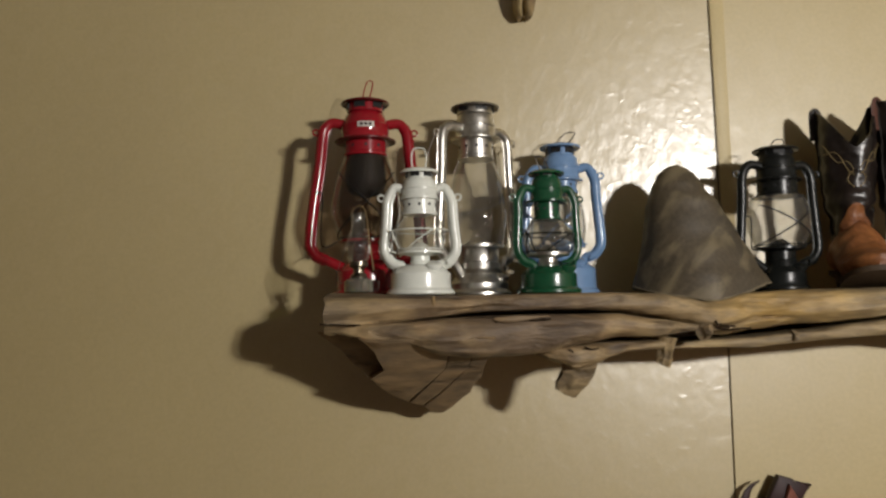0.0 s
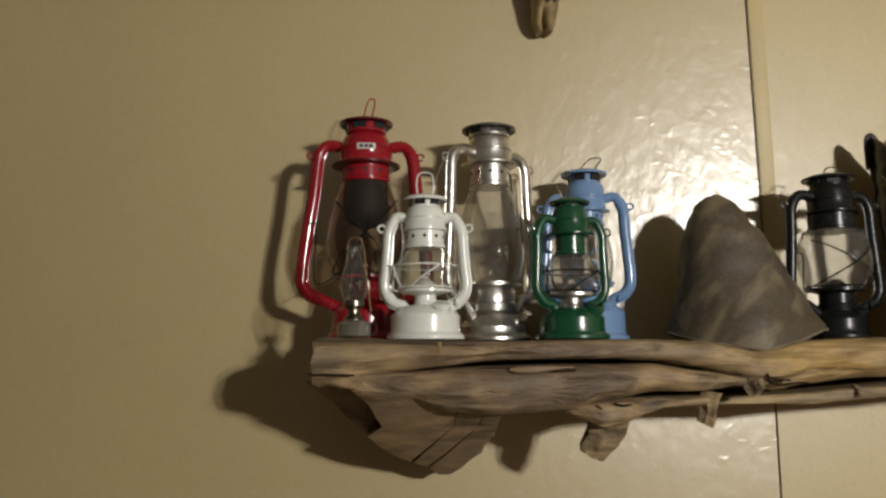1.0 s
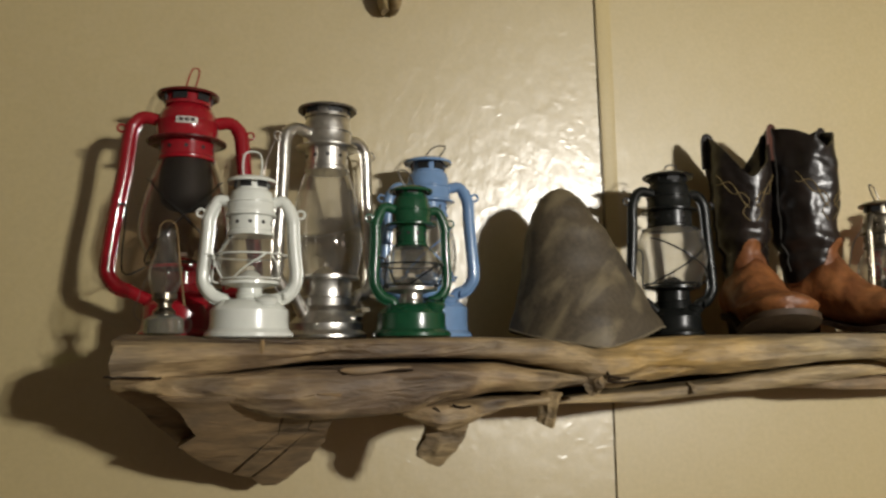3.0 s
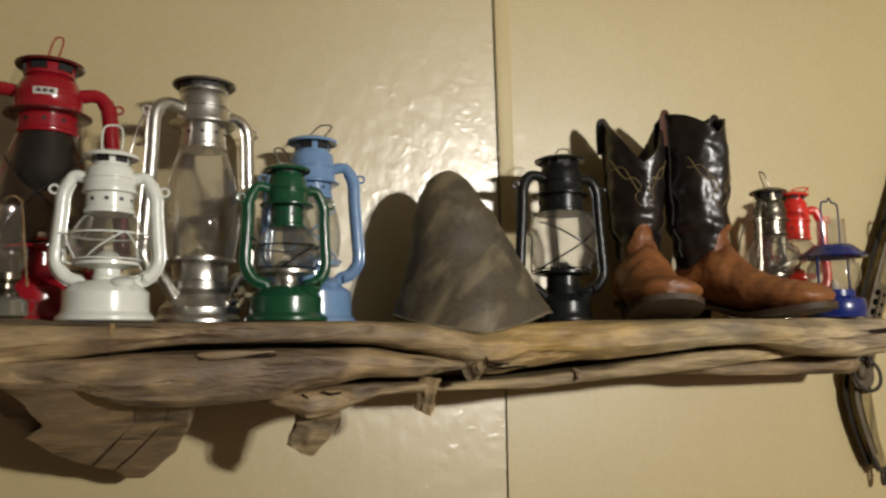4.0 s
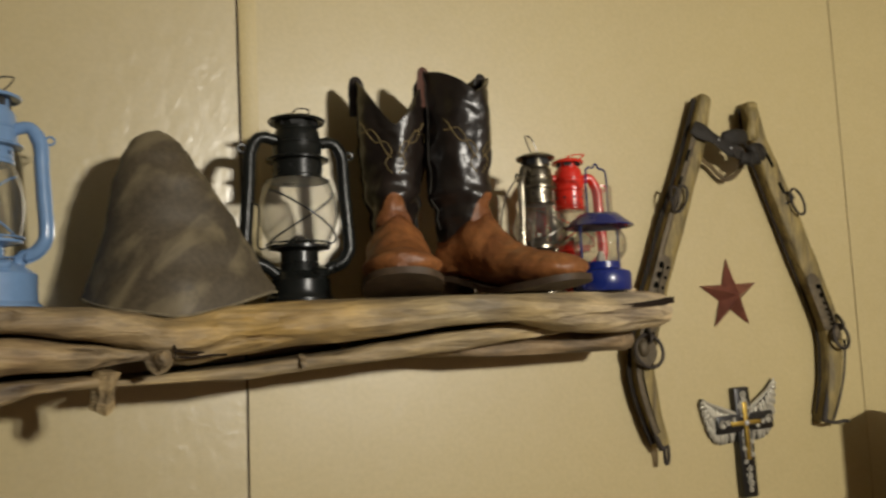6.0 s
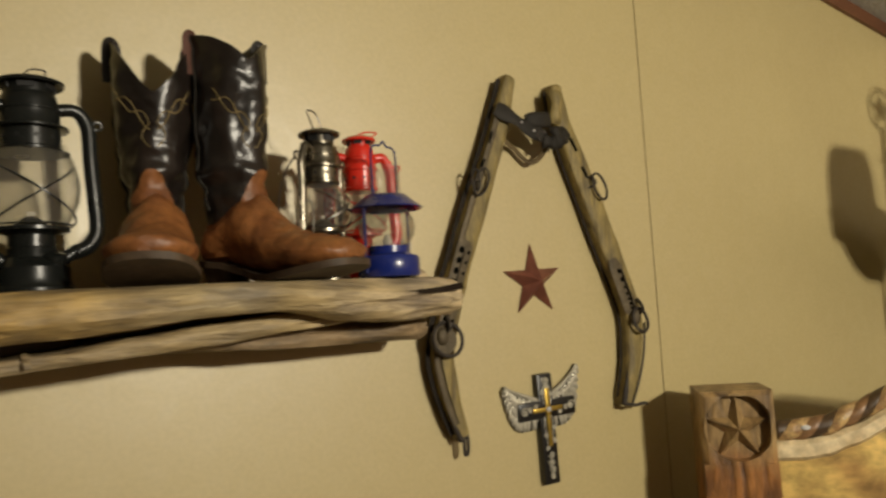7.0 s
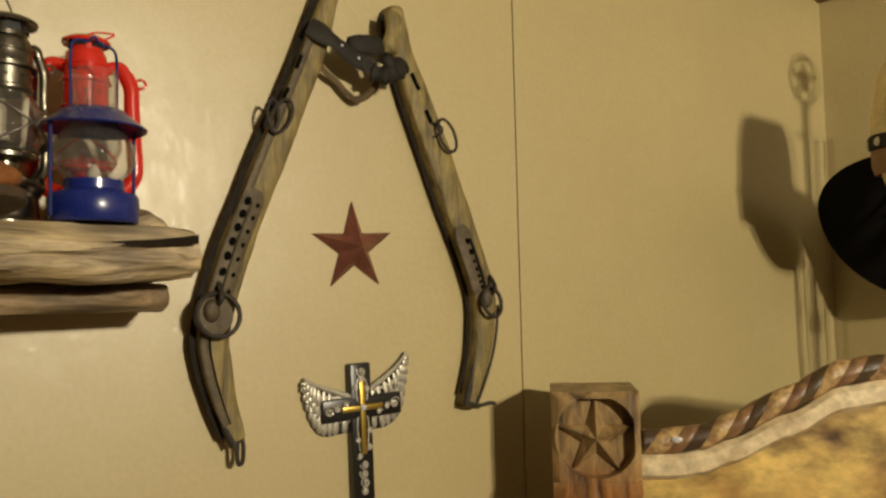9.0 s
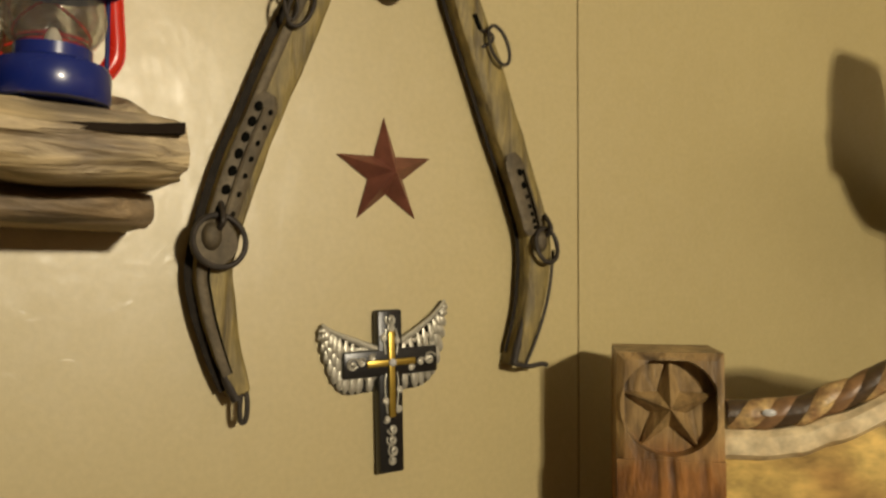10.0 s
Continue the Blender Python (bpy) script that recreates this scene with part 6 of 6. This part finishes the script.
# ---- hat stand in the corner, with its hats ----
SX, SY, FACE = 2.735, 1.165, -42.0
stand = thing("hat_stand", "dark iron hat stand with a star ring on top", "hat stand", (SX, SY, 0), FACE)
part("pole", lathe([(0, 0), (0.012, 0), (0.012, 2.013), (0, 2.013)], 16), IRON, stand)
part("foot", lathe([(0, 0), (0.094, 0), (0.098, 0.006), (0.088, 0.016), (0.03, 0.03), (0.014, 0.06), (0, 0.06)], 32), IRON, stand)
part("star_ring", sweep(ring_path((0, 0, 2.065), 0.053, "y", 32), 0.005, 8, closed=True), IRON, stand, "iron ring round a star")
bm = prism([(0.05 * (1 if k % 2 == 0 else 0.4) * math.cos(math.pi / 2 + math.pi * k / 5), 2.065 + 0.05 * (1 if k % 2 == 0 else 0.4) * math.sin(math.pi / 2 + math.pi * k / 5)) for k in range(10)], -0.004, 0.004)
part("ring_star", bm, IRON, stand, "flat iron star")
for z in (1.70, 1.93):
    part("peg", sweep(smooth_path([(0, 0, z), (0, -0.06, z + 0.005), (0, -0.10, z + 0.006)], 5), 0.004, 8), IRON, stand)
part("collar", lathe([(0, 1.49), (0.02, 1.49), (0.024, 1.50), (0.02, 1.515), (0.022, 1.53), (0, 1.535)], 20), IRON, stand)


def western_hat(name, label, at, turn, half, tall, mats, crown_r, tilt):
    """Brim is an oval sheet with rolled sides, facing local -y; the crown stands behind it."""
    hat = thing(name, label, "hat", at, turn, tilt=tilt)
    n, rows = 56, 9
    bm = bmesh.new()
    front, back = [], []
    for i in range(rows):
        u = i / (rows - 1)
        fr, bk = [], []
        for k in range(n):
            a = 2 * math.pi * k / n
            rx, rz = crown_r * 0.9 + (half - crown_r * 0.9) * u, crown_r * 1.05 + (tall - crown_r * 1.05) * u
            roll = 0.05 * u ** 2 * abs(math.cos(a)) ** 2 - 0.015 * u ** 2 * abs(math.sin(a))
            p = Vector((rx * math.cos(a), roll, rz * math.sin(a)))
            fr.append(bm.verts.new(p - Vector((0, 0.0022, 0))))
            bk.append(bm.verts.new(p + Vector((0, 0.0022, 0))))
        front.append(fr)
        back.append(bk)
    for i in range(rows - 1):
        for k in range(n):
            j = (k + 1) % n
            bm.faces.new((front[i][k], front[i][j], front[i + 1][j], front[i + 1][k]))
            bm.faces.new((back[i][j], back[i][k], back[i + 1][k], back[i + 1][j]))
    for k in range(n):
        j = (k + 1) % n
        bm.faces.new((front[-1][k], front[-1][j], back[-1][j], back[-1][k]))
        bm.faces.new((front[0][j], front[0][k], back[0][k], back[0][j]))
    part("brim", bm, mats[0], hat, angle=60)
    prof = [(0, 0.115), (crown_r * 0.45, 0.112), (crown_r * 0.8, 0.10), (crown_r * 0.93, 0.07), (crown_r, 0.0), (crown_r - 0.004, 0.0), (crown_r * 0.9, 0.068), (crown_r * 0.75, 0.095), (0, 0.108)]
    part("crown", lathe(prof, 36, m=Matrix.Rotation(-math.pi / 2, 4, "X") @ Matrix.Diagonal((0.9, 1.05, 1, 1))), mats[1], hat)
    return hat


western_hat("felt_hat", "black felt western hat hung on the stand", (2.797, 1.238, 1.655), -83.4, 0.238, 0.187, (FELT_BLACK, FELT_BLACK), 0.085, (31, 0))


def striped_hat(at, turn):
    """A round straw hat with brown panels on its crown, a dark band with conchos and a deep turned-down brim."""
    hat = thing("straw_hat", "yellow and brown panelled straw hat with dark band", "hat", at, turn)
    R, oval = 0.116, Matrix.Diagonal((0.55, 1.0, 1.0, 1.0))
    droop = Matrix(((1, 0, 0.32, 0), (0, 1, -0.142, 0), (0, 0, 1, 0), (0, 0, 0, 1))) @ oval
    part("crown", lathe([(R, 0.0), (R * 1.02, 0.02), (R, 0.07), (R * 0.93, 0.115), (R * 0.80, 0.142), (R * 0.64, 0.154), (R * 0.40, 0.150), (0, 0.144), (0, 0.140), (R * 0.39, 0.146), (R * 0.63, 0.150), (R * 0.77, 0.138), (R * 0.90, 0.112), (R * 0.97, 0.07), (R * 0.99, 0.02), (R * 0.97, 0.0), (R, 0.0)], 48, m=oval), STRAW, hat, "cream yellow straw crown")
    for a0 in range(-52, 308, 72):
        bm = bmesh.new()
        rings = []
        for z, r in ((0.004, R * 1.012), (0.02, R * 1.032), (0.07, R * 1.012), (0.115, R * 0.942), (0.1425, R * 0.812), (0.1550, R * 0.652), (0.1515, R * 0.42)):
            rings.append([bm.verts.new((0.55 * r * math.cos(radians(a0 + d)), r * math.sin(radians(a0 + d)), z)) for d in range(4, 25, 4)])
        for r0, r1 in zip(rings, rings[1:]):
            for k in range(5):
                bm.faces.new((r0[k], r0[k + 1], r1[k + 1], r1[k]))
        part("crown_panel", bm, STRAW_BROWN, hat, "brown crown panel")
    part("hat_band", lathe([(R * 1.0, -0.022), (R * 1.06, -0.02), (R * 1.07, 0.0), (R * 1.03, 0.006), (R * 0.98, 0.004), (R * 1.0, -0.022)], 48, m=oval), STRAP, hat, "dark leather hat band")
    for k in range(12):
        a = 2 * math.pi * k / 12
        part("concho", lathe([(0, 0.004), (0.006, 0.003), (0.009, 0), (0, -0.001)], 12, m=Matrix.Translation((0.55 * R * 1.06 * math.cos(a), R * 1.06 * math.sin(a), -0.009)) @ Matrix.Rotation(a, 4, "Z") @ Matrix.Rotation(math.pi / 2, 4, "Y")), PEWTER, hat, "small silver concho")
    part("brim", lathe([(R * 1.0, -0.02), (R * 1.0, -0.05), (R * 0.92, -0.10), (R * 0.72, -0.138), (R * 0.45, -0.160), (R * 0.42, -0.155), (R * 0.68, -0.134), (R * 0.88, -0.10), (R * 0.96, -0.05), (R * 0.97, -0.02), (R * 1.0, -0.02)], 48, m=droop), STRAW, hat, "yellow turned-down brim")
    part("brim_panel", lathe([(R * 1.0, -0.022), (R * 1.03, -0.025), (R * 1.02, -0.055), (R * 0.985, -0.07), (R * 0.98, -0.05), (R * 1.0, -0.022)], 48, m=oval), STRAW_BROWN, hat, "brown ring under the band")
    return hat


striped_hat((2.542, 1.088, 1.804), 204)
rein = thing("leather_rein", "thin black leather reins hanging from the stand", "tack", (2.70, 1.25, 0))
for x, top, low, half in ((0.0, 1.73, 0.95, 0.007), (0.035, 1.73, 1.02, 0.004), (0.11, 1.93, 1.05, 0.005), (0.15, 1.93, 0.98, 0.004)):
    part("strap", sweep(smooth_path([(x, 0.0, top), (x - 0.004, -0.006, top - 0.2), (x + 0.003, -0.004, top - 0.42), (x, 0.0, low)], 6), half, 8, flat=0.3, up=(0, 1, 0)), STRAP, rein)
part("buckle", sweep(ring_path((0.0, -0.012, 1.53), 0.011, "y", 16, 1.3), 0.0025, 8, closed=True), SILVER, rein)


# ---- the skull above and the ornament below the shelf ----
def skull():
    ob = thing("animal_skull", "old yellowed animal skull hung on the wall", "skull", (0.198, 1.548, 2.180))
    rows = [(0.0, -0.015, 0.016, 0.045), (0.012, -0.020, 0.021, 0.065), (0.04, -0.023, 0.025, 0.08), (0.09, -0.030, 0.032, 0.09), (0.16, -0.058, 0.056, 0.10), (0.24, -0.075, 0.073, 0.105), (0.32, -0.085, 0.083, 0.105), (0.38, -0.06, 0.058, 0.08), (0.40, -0.03, 0.03, 0.05)]
    secs = []
    for i in range(41):
        h = 0.4 * i / 40
        l, r, d = curve_at(rows, h)
        ring = []
        for k in range(28):
            a = 2 * math.pi * k / 28
            cleft = 0.030 * max(0, 1 - h / 0.04) * max(0, 1 - abs(math.cos(a) + 0.15) / 0.42)
            p = Vector(((l + r) / 2 + (r - l) / 2 * math.cos(a), -d / 2 + d / 2 * math.sin(a), h + cleft))
            p += 0.004 * Vector(noise.noise_vector(p * 30))
            ring.append(p)
        secs.append(ring)
    part("muzzle", loft(secs), BONE, ob, angle=60)
    for x0, x1 in ((0.004, 0.010), (0.020, 0.014)):
        part("nasal_slit", sweep(smooth_path([(x0, -0.084, 0.036), ((x0 + x1) / 2, -0.093, 0.07), (x1 + 0.004, -0.098, 0.13)], 5), [0.003] + [0.005] * 9 + [0.002], 8, flat=0.6, up=(0, 1, 0)), SOOT, ob, "dark nasal opening")


skull()
orn = thing("metal_ornament", "dark oxblood metal ornament with pointed leaves on the wall", "ornament", (0, 0, 0))
part("horn", sweep(smooth_path([(0.640, 1.525, 1.236), (0.622, 1.522, 1.226), (0.610, 1.52, 1.210), (0.606, 1.52, 1.19), (0.612, 1.522, 1.165)], 5), [0.001 + 0.008 * min(1, i / 12) for i in range(21)], 8, flat=0.5, up=(0, 1, 0)), DARK_RED, orn)
part("leaf", prism([(0.674, 1.247), (0.703, 1.239), (0.700, 1.234), (0.739, 1.228), (0.715, 1.205), (0.70, 1.16), (0.65, 1.16), (0.652, 1.205)], 1.512, 1.53, bevel=0.004), DARK_RED, orn)
part("leaf", prism([(0.690, 1.232), (0.708, 1.20), (0.70, 1.165), (0.675, 1.165), (0.682, 1.205)], 1.502, 1.513, bevel=0.003), STAR, orn, "dark red inner leaf")
part("bracket", prism([(0.63, 1.19), (0.68, 1.19), (0.68, 1.165), (0.61, 1.165)], 1.525, 1.549), DARK_RED, orn)

# ---- unseen dish added over the bulbs to block light towards the sloping ceiling ----
lamp = thing("bulb_shield", "unseen dark dish added over the bulbs to block upward light", "lamp", LAMP)
part("shade", lathe([(0.0, 0.150), (0.05, 0.150), (0.06, 0.140), (0.16, 0.118), (0.27, 0.088), (0.275, 0.084), (0.27, 0.082), (0.16, 0.112), (0.06, 0.134), (0.0, 0.140)], 48), BLACK, lamp, "wide black dish keeping light off the ceiling")
SHIELD_TOP = CEIL_Z + RISE * (EAST - LAMP[0]) - LAMP[2]
part("shield_stem", lathe([(0, 0.149), (0.008, 0.149), (0.008, SHIELD_TOP - 0.012), (0, SHIELD_TOP - 0.012)], 12), IRON, lamp)
part("shield_mount", lathe([(0, SHIELD_TOP - 0.030), (0.03, SHIELD_TOP - 0.026), (0.05, SHIELD_TOP - 0.008), (0.05, SHIELD_TOP + 0.006), (0, SHIELD_TOP + 0.006)], 24), IRON, lamp)
